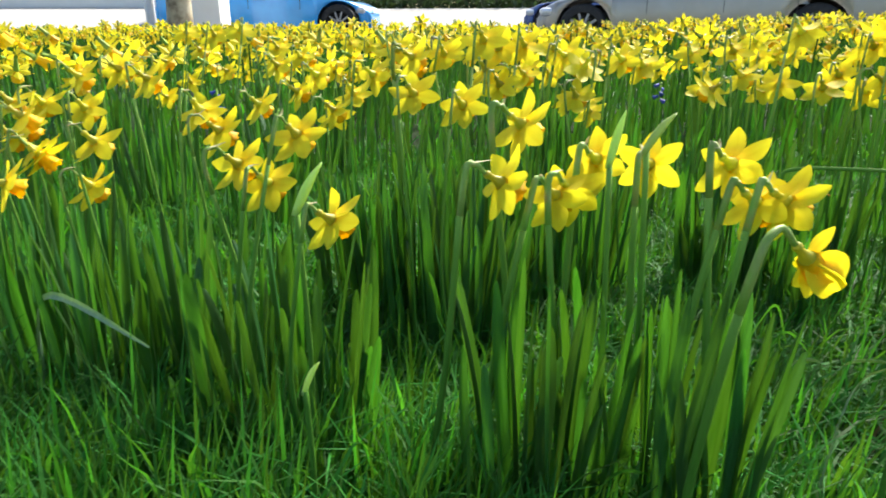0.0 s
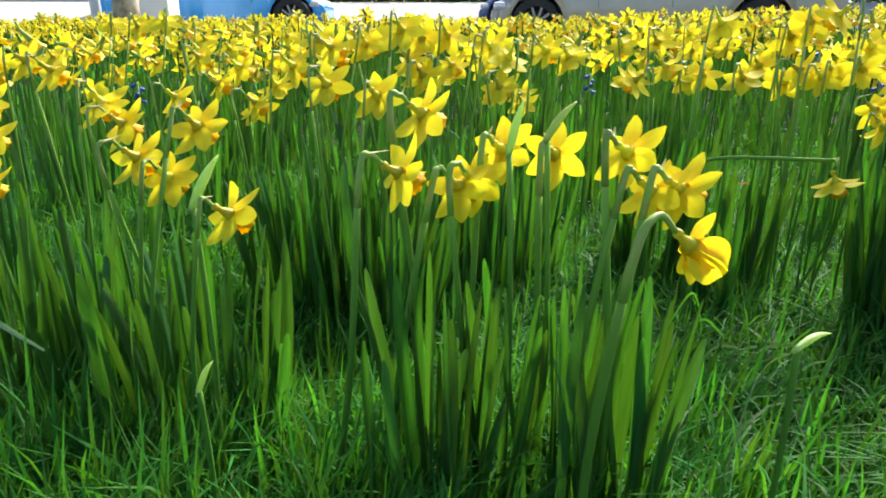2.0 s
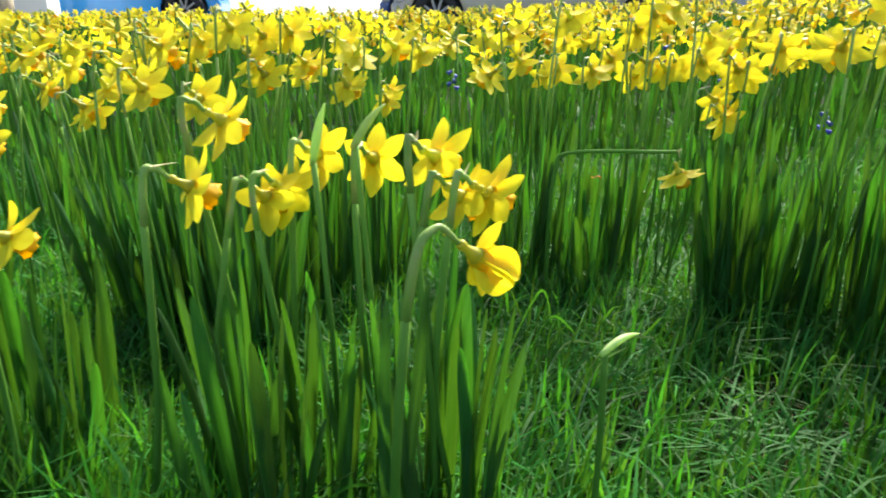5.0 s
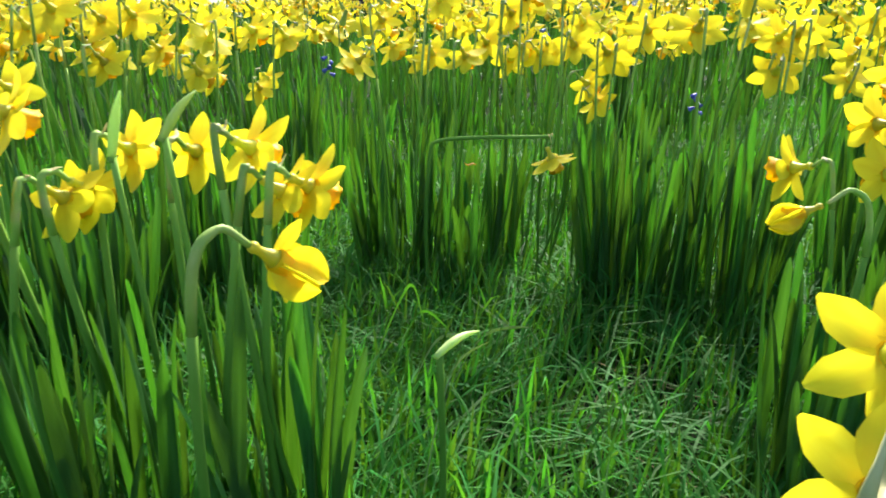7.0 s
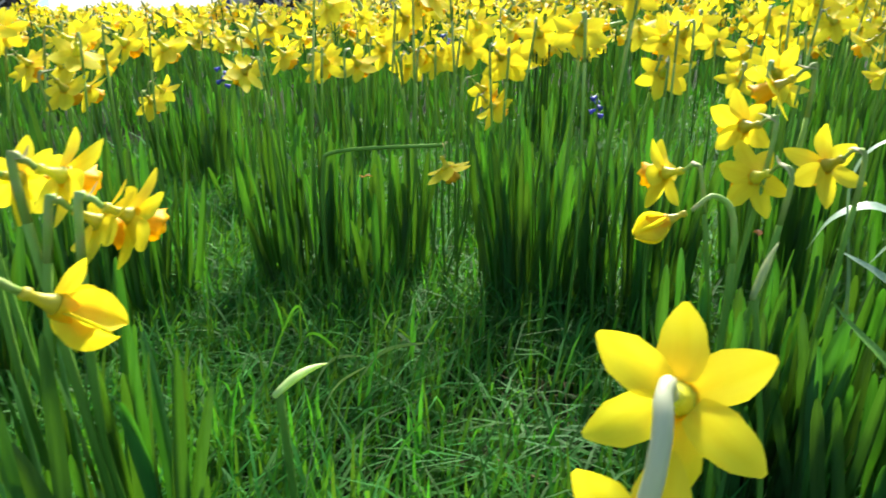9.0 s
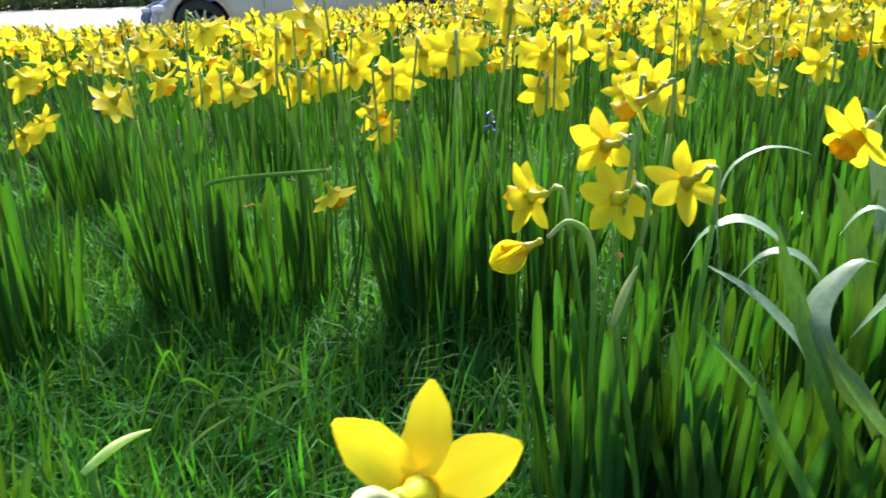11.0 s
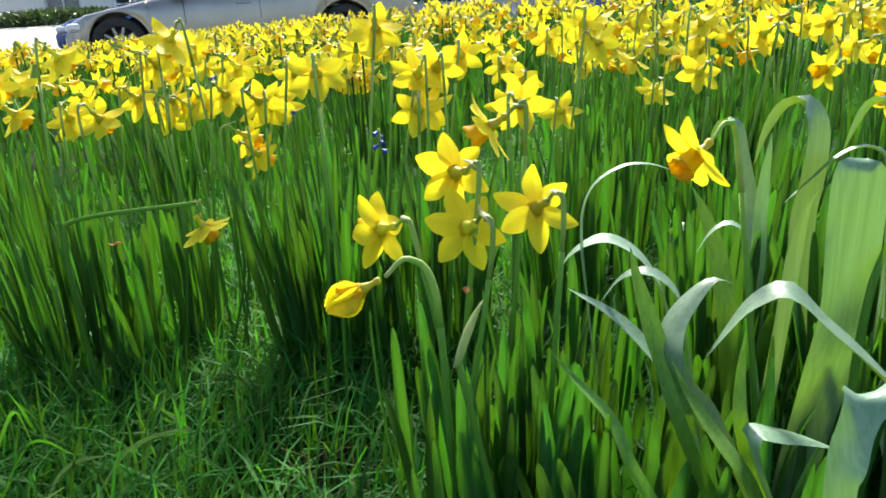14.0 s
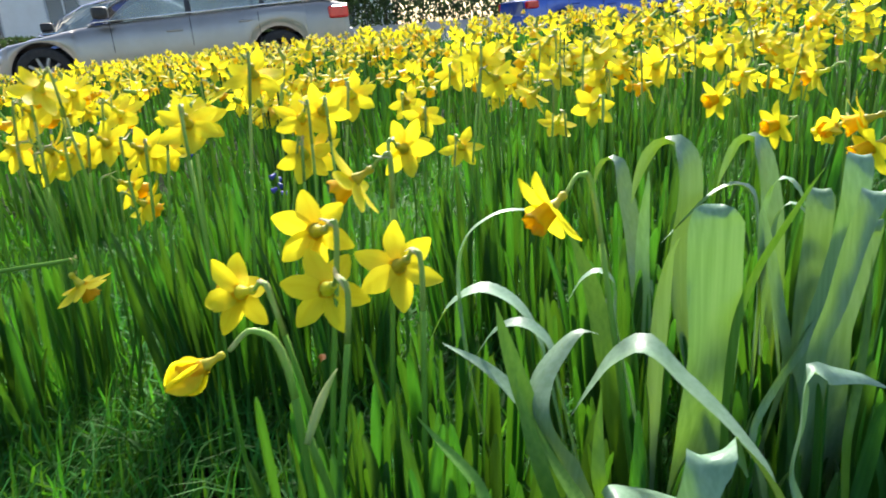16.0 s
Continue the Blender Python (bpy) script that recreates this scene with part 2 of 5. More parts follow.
def ribbon(path, widths, side, thick, channel=0.2):
    """A living blade: a strap hollowed along its middle, with a raised midrib on its back of the given thickness."""
    verts, faces, n = [], [], 5
    for i, p in enumerate(path):
        d = (path[min(i + 1, len(path) - 1)] - path[max(i - 1, 0)]).normalized()
        sd = side[i] if isinstance(side, list) else side
        s = (sd - d * sd.dot(d)).normalized()
        u = s.cross(d)
        w = widths[i] * 0.5
        for a, z in ((-1, 0), (-0.45, -channel * 0.75), (0, -channel), (0.45, -channel * 0.75), (1, 0)):
            rib = thick * min(1.0, widths[i] / max(widths)) if a == 0 else 0.0
            verts.append(p + s * (a * w) + u * (z * w - rib))
    for i in range(len(path) - 1):
        for k in range(n - 1):
            faces.append((i * n + k, i * n + k + 1, (i + 1) * n + k + 1, (i + 1) * n + k))
    return verts, faces


def block(bm, x0, x1, y0, y1, z0, z1, bevel=0.0):
    r = bmesh.ops.create_cube(bm, size=1.0, matrix=Matrix.LocRotScale(((x0 + x1) / 2, (y0 + y1) / 2, (z0 + z1) / 2), None, (x1 - x0, y1 - y0, z1 - z0)))
    if bevel:
        es = list({e for v in r["verts"] for e in v.link_edges})
        bmesh.ops.bevel(bm, geom=es, offset=bevel, segments=2, affect="EDGES", profile=0.5)


def box_part(name, dims, mat, parent, bevel=0.01, label=""):
    bm = bmesh.new()
    block(bm, *dims, bevel)
    return part(name, bm, mat, parent, label)


UP = Vector((0, 0, 1))

# ---- ground, road and pavement ----
# the road runs along the parked cars, turned from the x axis
ROAD_TURN = -18.7
ROAD = pose(3.195, 9.23, -0.165, 0, 0, ROAD_TURN)      # middle of the silver car, on the carriageway


def lift(x):
    """The lawn rises gently away to one side."""
    return min(0.16, 0.04 * max(0.0, x - 1.0))


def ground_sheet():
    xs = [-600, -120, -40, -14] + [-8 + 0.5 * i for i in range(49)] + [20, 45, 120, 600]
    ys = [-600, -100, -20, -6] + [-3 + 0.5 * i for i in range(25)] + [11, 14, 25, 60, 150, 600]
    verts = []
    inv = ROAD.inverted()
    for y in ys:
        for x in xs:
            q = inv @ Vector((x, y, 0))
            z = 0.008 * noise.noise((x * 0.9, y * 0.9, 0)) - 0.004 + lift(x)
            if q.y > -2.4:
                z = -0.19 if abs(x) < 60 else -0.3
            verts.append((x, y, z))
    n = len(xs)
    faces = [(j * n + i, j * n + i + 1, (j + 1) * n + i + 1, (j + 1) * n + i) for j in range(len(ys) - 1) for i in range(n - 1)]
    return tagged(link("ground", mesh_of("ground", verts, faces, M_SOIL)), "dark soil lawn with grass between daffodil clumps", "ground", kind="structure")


ground_sheet()


def strip(name, x0, x1, y0, y1, z0, z1, mat, label, category):
    bm = bmesh.new()
    block(bm, x0, x1, y0, y1, z0, z1)
    ob = part(name, bm, mat, None, label)
    ob.matrix_basis = ROAD
    return tagged(ob, label, category, kind="structure")


strip("pavement", -60, 60, -2.6, -1.35, -0.15, 0.055, M_PAVING, "pale concrete pavement along the lawn", "pavement")
strip("kerb", -60, 60, -1.35, -1.22, -0.15, 0.06, M_KERB, "pale stone kerb beside the road", "kerb")
strip("road", -60, 60, -1.22, 6.2, -0.15, 0.0, M_ASPHALT, "grey asphalt road with parked cars", "road")
verge = strip("pavement", -60, 60, 0, 2.6, -0.15, 0.0, M_PAVING, "pale sunlit paved bank rising across the road", "pavement")
verge.matrix_basis = ROAD @ pose(0, 6.2, 0.08, 13, 0, 0)

# ---- daffodil parts ----
def petal_mesh(seed, length=0.0204, width=0.0130):
    r = random.Random(seed)
    n = 8
    path, widths = [], []
    curl = r.uniform(-0.004, 0.002)
    side_bend = r.uniform(-0.0015, 0.0015)
    for i in range(n + 1):
        s = i / n
        path.append(Vector((0.002 + length * s, side_bend * s * s, 0.0015 * math.sin(s * 3.1) + curl * s * s)))
        widths.append(width * (0.60, 0.80, 0.93, 1.0, 0.98, 0.89, 0.72, 0.47, 0.12)[i] * r.uniform(0.95, 1.05))
    v, f = ribbon(path, widths, Vector((0, 1, r.uniform(-0.15, 0.15))), 0.0002, r.uniform(-0.12, 0.20))
    return mesh_of("petal", v, f, M_PETAL)


def cupped_petal_mesh(seed):
    """A petal of a flower not yet open: it bellies out and closes in again over the trumpet."""
    r = random.Random(seed)
    belly = r.uniform(0.0078, 0.0090)
    path = [Vector((0.0022 + belly * math.sin(2.95 * (i / 11) ** 0.9), 0.0006 * math.sin(i * 0.9 + seed), 0.0250 * i / 11)) for i in range(12)]
    widths = [0.0135 * a for a in (0.40, 0.62, 0.80, 0.93, 1.0, 1.0, 0.95, 0.86, 0.70, 0.52, 0.32, 0.06)]
    v, f = ribbon(path, widths, Vector((0, 1, 0)), 0.0002, 0.55)
    return mesh_of("petal", v, f, M_PETAL)


def corona_mesh(seed, length=0.0132):
    r = random.Random(seed)
    n, rings = 24, 7
    verts, faces = [], []
    ph = r.uniform(0, 6)
    prof = [(0.0050 + 0.0016 * s + 0.0012 * s ** 5, length * s) for s in [i / (rings - 1) for i in range(rings)]]
    for inner in (0, 1):
        for j, (rad, z) in enumerate(prof):
            s = j / (rings - 1)
            for k in range(n):
                a = 2 * math.pi * k / n
                frill = s ** 3 * (0.0008 * math.sin(6 * a + ph) + 0.0006 * math.sin(11 * a + 2 * ph))
                rr = rad + frill - inner * 0.0006
                verts.append((rr * math.cos(a), rr * math.sin(a), z - inner * 0.0002 + s ** 4 * 0.0010 * math.sin(7 * a + ph)))
    for inner in (0, 1):
        for j in range(rings - 1):
            for k in range(n):
                b = inner * rings * n
                q = (b + j * n + k, b + j * n + (k + 1) % n, b + (j + 1) * n + (k + 1) % n, b + (j + 1) * n + k)
                faces.append(q if not inner else q[::-1])
    for k in range(n):
        a, b = (rings - 1) * n, (2 * rings - 1) * n
        faces.append((a + k, a + (k + 1) % n, b + (k + 1) % n, b + k))
    faces.append(tuple(rings * n + k for k in range(n)))
    return mesh_of("corona", verts, faces, M_CORONA)


def tube_mesh():
    zs = [(-0.0125, 0.0018), (-0.0115, 0.0024), (-0.0098, 0.0025), (-0.0085, 0.0018), (-0.006, 0.0021), (-0.0032, 0.0030), (0.0012, 0.0048)]
    v, f = tube([Vector((0, 0, z)) for z, _ in zs], [q for _, q in zs], 10)
    return mesh_of("floral_tube", v, f, M_TUBE)


PETALS = [petal_mesh(s) for s in range(6)]
CUPPED = [cupped_petal_mesh(s) for s in range(3)]
CORONAS = [corona_mesh(s) for s in range(3)]
TUBE = tube_mesh()


def facing(az, pitch):
    a, p = radians(az), radians(pitch)
    return Vector((math.sin(a) * math.cos(p), math.cos(a) * math.cos(p), math.sin(p)))


def bend_path(base, head, f, lean, arch):
    """The way of a stem from the ground over its nodding neck to the back of the flower."""
    flat = Vector((f.x, f.y, 0)).normalized()
    neck = head - f * 0.0125
    top = neck - flat * arch + UP * (0.5 * arch - 0.004 * f.z)
    below = top - flat * arch - UP * arch * 1.8
    mid = base.lerp(below, 0.55) + lean
    return smooth_path([base, base.lerp(below, 0.28) + lean * 0.7, mid, below, top, neck], 5)


def daffodil(x, y, z, az, pitch, base=None, size=1.0, closed=0.0, spathe=True, label="", seed=0, thick=0.8, arch=0.0, skin=None, roll=None, strays=(1, 4)):
    """One flowering stem: stem, papery spathe, floral tube, six petals and the corona."""
    r = random.Random(seed * 7919 + round(x * 1e4) + round(y * 1e5))
    head, f = Vector((x, y, z)), facing(az, pitch)
    if base is None:
        base = (x - f.x * 0.035 + r.uniform(-0.03, 0.03), y - f.y * 0.03 + r.uniform(-0.015, 0.02))
    base = Vector((base[0], base[1], -0.004))
    thing = new("daffodil")
    thing.location = base
    tagged(thing, label or "yellow daffodil with an orange trumpet on a green stem", "daffodil", "daffodils in the lawn")
    lean = Vector((r.uniform(-0.018, 0.018), r.uniform(-0.012, 0.012), 0))
    arch = arch or r.uniform(0.0045, 0.0085)
    path = [p - base for p in bend_path(base, head, f, lean, arch)]
    k = len(path)
    radii = [thick * (0.0022 - 0.0009 * (i / k) ** 2 if i < k - 6 else 0.0015 - 0.00005 * (i - k + 6)) for i in range(k)]
    cut = k - 12
    v, fc = tube(path[:cut + 1], radii[:cut + 1], 8)
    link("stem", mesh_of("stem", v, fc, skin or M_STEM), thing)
    v, fc = tube(path[cut:], radii[cut:], 8)
    link("neck", mesh_of("neck", v, fc, skin or M_NECK), thing)
    if spathe:
        i = cut + 5
        flat = Vector((f.x, f.y, 0)).normalized()
        a = path[i] - flat * 0.002
        tip = path[k - 4] + UP * r.uniform(0.001, 0.007) + flat * r.uniform(0.000, 0.006) + Vector((r.uniform(-0.004, 0.004), r.uniform(-0.004, 0.004), 0))
        sp = smooth_path([path[cut + 2] - flat * 0.001, a, path[cut + 8] + UP * 0.0022 - flat * 0.001, tip], 4)
        w = [0.0018, 0.0023, 0.0028, 0.0032, 0.0034, 0.0035, 0.0034, 0.0032, 0.0029, 0.0025, 0.0019, 0.0013, 0.0005]
        v, fc = ribbon(sp, w, Vector((f.y, -f.x, 0.1)), 0.0005, -0.6)
        link("spathe", mesh_of("spathe", v, fc, M_SPATHE), thing, label="papery pale brown spathe")
    turn = Matrix.Translation(head - base) @ f.to_track_quat("Z", "Y").to_matrix().to_4x4() @ Matrix.Rotation(r.uniform(0, 1.05) if roll is None else radians(roll), 4, "Z") @ Matrix.Scale(size, 4)
    link("floral_tube", TUBE, thing, turn)
    link("corona", CORONAS[r.randrange(3)], thing, turn, "orange-yellow frilled trumpet")
    for i in range(6):
        if closed and i not in strays:
            m = turn @ Matrix.Rotation(i * math.pi / 3 + r.uniform(-0.07, 0.07), 4, "Z") @ Matrix.Translation((0.0006 * (i % 2), 0, 0)) @ Matrix.Rotation(closed - 1.0 + r.uniform(-0.12, 0.10), 4, "Y")
            link("petal", CUPPED[i % 3], thing, m)
            continue
        tilt = r.uniform(-0.34, 0.06) if not closed else (-0.15 if i == 1 else -1.05)
        m = turn @ Matrix.Rotation(i * math.pi / 3 + r.uniform(-0.07, 0.07), 4, "Z") @ Matrix.Translation((0.002, 0, -0.0008 * (i % 2))) @ Matrix.Rotation(tilt, 4, "Y") @ Matrix.Rotation(r.uniform(-0.15, 0.15) + (0.9 if closed and i == 1 else 0), 4, "X") @ Matrix.Diagonal((0.75, 0.5, 0.75, 1) if closed and i == 1 else (0.85, 0.85, 0.85, 1) if closed else (1, 1, 1, 1))
        link("petal", PETALS[r.randrange(6)], thing, m)
    return thing


# ---- daffodil leaves ----
def leaf_mesh(seed):
    """A long parallel-sided leaf, folded along its middle, a little twisted, with a blunt rounded tip."""
    r = random.Random(seed)
    lean, droop, sway, twist = r.uniform(-0.02, 0.05), r.uniform(0.0, 0.10) * r.random(), r.uniform(-0.025, 0.025), r.uniform(-0.9, 0.9)
    w0 = r.uniform(0.0064, 0.0098)
    path, widths, sides = [], [], []
    for s, a in ((0.0, 0.72), (0.12, 0.86), (0.28, 0.97), (0.45, 1.0), (0.62, 1.0), (0.78, 0.94), (0.89, 0.80), (0.945, 0.62), (0.985, 0.36), (1.0, 0.08)):
        path.append(Vector((lean * s + droop * s ** 3, sway * math.sin(2.6 * s + seed), s - 0.3 * droop * s ** 3)) * 0.2)
        widths.append(w0 * a)
        ang = 0.4 * math.sin(seed * 1.7) + twist * s
        sides.append(Vector((math.sin(ang), math.cos(ang), 0)))
    v, f = ribbon(path, widths, sides, 0.0006, r.uniform(0.18, 0.42))
    return mesh_of("leaf", v, f, M_LEAF)


LEAVES = [leaf_mesh(s) for s in range(18)]


def leaf_tuft(cx, cy, rx, ry, count, height, seed, lean=0.06, label=""):
    """A clump of upright strap leaves, close at the foot and fanning out above, each leaf a part."""
    r = random.Random(seed)
    thing = new("daffodil_leaf_clump")
    thing.location = (cx, cy, 0)
    tagged(thing, label or "dense clump of upright green daffodil leaves in grass", "leaf clump", "daffodil leaf clumps")
    for _ in range(count):
        a, q = r.uniform(0, 2 * math.pi), math.sqrt(r.random())
        dx, dy = q * math.cos(a), q * math.sin(a)
        h = height * r.triangular(0.45, 1.18, 0.95)
        fan_x, fan_y = (0.16 + 2.4 * lean) * dx * rx / h + r.gauss(0, 0.035), (0.16 + 2.4 * lean) * dy * ry / h + r.gauss(0, 0.035)
        m = Matrix.Translation((dx * rx * 0.86, dy * ry * 0.86, -0.004)) @ Matrix.Rotation(math.atan(fan_x), 4, "Y") @ Matrix.Rotation(-math.atan(fan_y), 4, "X") @ Matrix.Rotation(r.uniform(0, 2 * math.pi), 4, "Z") @ Matrix.Diagonal((r.uniform(0.88, 1.15),) * 2 + (h / 0.2, 1))
        link("leaf", LEAVES[r.randrange(len(LEAVES))], thing, m)
    return thing


def bouquet(flowers, **kw):
    """Flowers of one clump; those by the start of the walk are turned a little less to the right."""
    for i, (x, y, z, az, pitch, *roll) in enumerate(flowers):
        daffodil(x, y, z, az + (22 * min(1.0, max(0.0, (x + 0.05) / 0.3)) - 6 if y > 0.62 and az > 0 else 0) + (-4 * min(1.0, max(0.0, (0.02 - x) / 0.1)) if y < 0.62 else 0), pitch - (10 if pitch > -34 and x < 0.45 else 0) - (12 if y > 0.52 and pitch > -38 else 0), seed=i, roll=roll[0] if roll else None, **({"thick": 0.62} if y > 0.5 else {}), **kw)


# clump by the start of the walk
leaf_tuft(0.065, 0.385, 0.055, 0.045, 36, 0.195, 1)
leaf_tuft(0.150, 0.370, 0.045, 0.045, 32, 0.195, 2)
bouquet([(0.049, 0.432, 0.280, 58, -24), (0.034, 0.393, 0.252, 68, -22), (0.070, 0.418, 0.238, 45, -28), (0.101, 0.448, 0.255, 42, -18), (0.080, 0.425, 0.240, 40, -26), (0.135, 0.446, 0.252, 30, -14)], thick=1.1)
bouquet([(0.163, 0.384, 0.265, 55, -18), (0.175, 0.372, 0.245, 75, -28), (0.188, 0.366, 0.248, 72, -22)], thick=1.1)
daffodil(0.164, 0.292, 0.241, 66, -40, base=(0.132, 0.306), size=0.98, closed=1.02, roll=30, spathe=False, thick=1.15, arch=0.012, label="half-open yellow daffodil hanging from a bent stem")
# clump to its left
leaf_tuft(-0.120, 0.470, 0.075, 0.055, 44, 0.185, 3)
leaf_tuft(-0.320, 0.560, 0.060, 0.060, 34, 0.180, 30)
leaf_tuft(-0.420, 0.660, 0.080, 0.070, 44, 0.190, 31)
leaf_tuft(-0.235, 0.560, 0.080, 0.060, 48, 0.190, 4)
bouquet([(-0.148, 0.490, 0.243, 42, -38), (-0.125, 0.480, 0.231, 30, -42), (-0.071, 0.422, 0.221, 55, -25), (-0.104, 0.490, 0.264, 35, -32), (-0.195, 0.560, 0.272, 30, -30), (-0.180, 0.556, 0.256, 50, -40)])
bouquet([(-0.278, 0.548, 0.249, 42, -35), (-0.290, 0.554, 0.211, 42, -30), (-0.276, 0.660, 0.288, 40, -15), (-0.337, 0.739, 0.291, 30, -10), (-0.370, 0.720, 0.285, 50, -20), (-0.345, 0.570, 0.266, 60, -20), (-0.335, 0.560, 0.240, 70, -30)])
bouquet([(-0.364, 0.603, 0.254, 48, -31), (-0.327, 0.555, 0.236, 95, -21), (-0.331, 0.508, 0.224, 54, -16), (-0.402, 0.650, 0.268, 48, -30), (-0.384, 0.670, 0.265, 24, -25), (-0.343, 0.668, 0.260, 21, -25), (-0.376, 0.600, 0.245, 54, -32)])
# clumps behind
leaf_tuft(0.005, 0.660, 0.065, 0.060, 66, 0.195, 5)
leaf_tuft(-0.060, 0.740, 0.080, 0.060, 70, 0.200, 6)
leaf_tuft(0.080, 0.780, 0.080, 0.070, 64, 0.205, 7)
bouquet([(0.016, 0.580, 0.274, 25, -10), (-0.025, 0.589, 0.282, 30, -20), (-0.071, 0.720, 0.287, 50, -15), (-0.030, 0.701, 0.305, 60, -10), (0.004, 0.790, 0.307, 40, -15), (0.051, 0.804, 0.311, 30, -20), (0.084, 0.746, 0.315, 20, -15), (0.140, 0.820, 0.300, 50, -10)])
bouquet([(0.111, 0.976, 0.264, 40, -15), (0.058, 0.721, 0.277, 30, -20), (-0.119, 0.760, 0.246, 65, -20), (-0.146, 0.823, 0.278, 50, -15), (-0.198, 0.853, 0.287, 40, -15), (-0.191, 0.727, 0.256, 55, -20), (-0.100, 0.780, 0.262, 35, -30), (-0.165, 0.800, 0.262, 60, -10)])
leaf_tuft(0.165, 0.790, 0.065, 0.060, 56, 0.190, 8)
leaf_tuft(0.342, 0.800, 0.055, 0.050, 52, 0.195, 9)
bouquet([(0.136, 0.718, 0.266, 30, -25), (0.222, 0.789, 0.291, 25, -20), (0.188, 0.748, 0.300, 45, -15), (0.146, 0.817, 0.254, 50, -20), (0.090, 0.885, 0.270, 40, -20), (0.146, 0.851, 0.302, 30, -15), (0.217, 1.050, 0.220, 30, -20)])
bouquet([(0.295, 0.792, 0.267, 15, -30), (0.337, 0.798, 0.279, 60, -25), (0.386, 0.848, 0.260, 30, -20), (0.381, 0.766, 0.327, 40, -20), (0.381, 0.798, 0.270, 10, -20), (0.574, 1.320, 0.298, 30, -20)])
leaf_tuft(0.440, 0.785, 0.050, 0.045, 34, 0.185, 10)
leaf_tuft(0.385, 0.715, 0.030, 0.025, 12, 0.175, 35)
bouquet([(0.445, 0.796, 0.281, 35, -10), (0.470, 0.783, 0.264, 20, -20), (0.464, 0.772, 0.313, 30, -15), (0.506, 0.796, 0.325, 40, -20), (0.479, 0.726, 0.274, 50, -20), (0.473, 0.755, 0.329, 20, -20), (0.492, 0.731, 0.277, 30, -25), (0.400, 0.740, 0.272, 30, -20)])
leaf_tuft(0.575, 0.650, 0.075, 0.055, 84, 0.205, 11)
bouquet([(0.506, 0.704, 0.284, 30, -20), (0.514, 0.684, 0.246, 60, -20), (0.520, 0.673, 0.229, 70, -40), (0.525, 0.668, 0.278, 40, -20), (0.557, 0.651, 0.300, 25, -20), (0.534, 0.671, 0.274, 10, -20)])
leaf_tuft(0.650, 0.590, 0.070, 0.055, 70, 0.210, 12)
bouquet([(0.527, 0.534, 0.308, 25, -25), (0.631, 0.549, 0.269, 70, -40), (0.644, 0.551, 0.301, 20, -15), (0.616, 0.538, 0.270, 30, -20), (0.701, 0.596, 0.306, 40, -20), (0.624, 0.550, 0.298, 10, -20), (0.588, 0.549, 0.336, 30, -30), (0.544, 0.565, 0.307, 25, -20), (0.657, 0.455, 0.276, 60, -20)])
leaf_tuft(0.840, 0.580, 0.090, 0.070, 84, 0.200, 13)
bouquet([(0.737, 0.570, 0.257, 40, -40), (0.825, 0.594, 0.238, 55, -40), (0.875, 0.612, 0.324, 40, -20), (0.918, 0.717, 0.304, 30, -15), (0.920, 0.580, 0.281, -15, -30), (0.920, 0.494, 0.273, 30, -25), (0.856, 0.733, 0.276, 30, -20)])
leaf_tuft(1.020, 0.500, 0.090, 0.080, 80, 0.205, 14)
bouquet([(1.056, 0.510, 0.301, 20, -20), (1.145, 0.492, 0.305, 30, -20), (1.065, 0.446, 0.264, -70, -10), (1.081, 0.621, 0.299, 10, -20), (1.029, 0.360, 0.246, -62, -6), (1.093, 0.356, 0.288, -10, -20), (1.110, 0.440, 0.285, 0, -20), (1.200, 0.550, 0.300, 20, -20)])
daffodil(1.002, 0.296, 0.252, -78, -6, base=(1.060, 0.300), size=0.95, closed=1.05, label="half-open yellow daffodil turned sideways on its stem")
bouquet([(0.905, 0.235, 0.275, -30, -20), (0.895, 0.225, 0.258, -50, -25)])
leaf_tuft(1.050, 0.330, 0.080, 0.060, 40, 0.185, 32)
leaf_tuft(0.115, 1.030, 0.045, 0.040, 16, 0.180, 39)
leaf_tuft(0.335, 1.100, 0.060, 0.050, 24, 0.190, 40)
leaf_tuft(0.690, 0.940, 0.070, 0.060, 34, 0.195, 41)
# more of the heads that stand out behind the nearest clumps
bouquet([(-0.125, 0.801, 0.235, 24, -19), (-0.048, 0.762, 0.309, 33, -31), (-0.030, 0.739, 0.296, 73, -24), (0.001, 0.732, 0.307, 21, -42), (0.037, 0.654, 0.323, 21, -17), (0.045, 0.743, 0.290, 55, -28), (0.055, 0.804, 0.276, -38, -25), (0.058, 0.746, 0.312, 29, -12)])
bouquet([(0.082, 0.837, 0.311, 25, -17), (0.092, 1.143, 0.233, 7, -25), (0.096, 0.845, 0.278, 50, -23), (0.148, 0.742, 0.293, -15, -26), (0.150, 0.977, 0.301, -3, -37), (0.154, 1.022, 0.263, 27, -16), (0.201, 0.955, 0.219, 19, -24)])
bouquet([(0.290, 0.760, 0.268, -39, -14), (0.327, 0.806, 0.306, 27, -16), (0.328, 1.162, 0.274, -21, -20), (0.352, 1.016, 0.293, 16, -21), (0.397, 0.867, 0.265, 43, -41), (0.462, 0.689, 0.336, -18, -29), (0.469, 0.751, 0.279, 67, -14), (0.475, 0.798, 0.309, 38, -28)])
bouquet([(0.530, 0.731, 0.305, 41, -38), (0.552, 0.690, 0.271, 19, -35), (0.662, 0.630, 0.302, 62, -37), (0.687, 0.956, 0.284, 82, -30), (0.817, 0.646, 0.268, 14, -16), (0.876, 0.590, 0.304, 86, -15)])
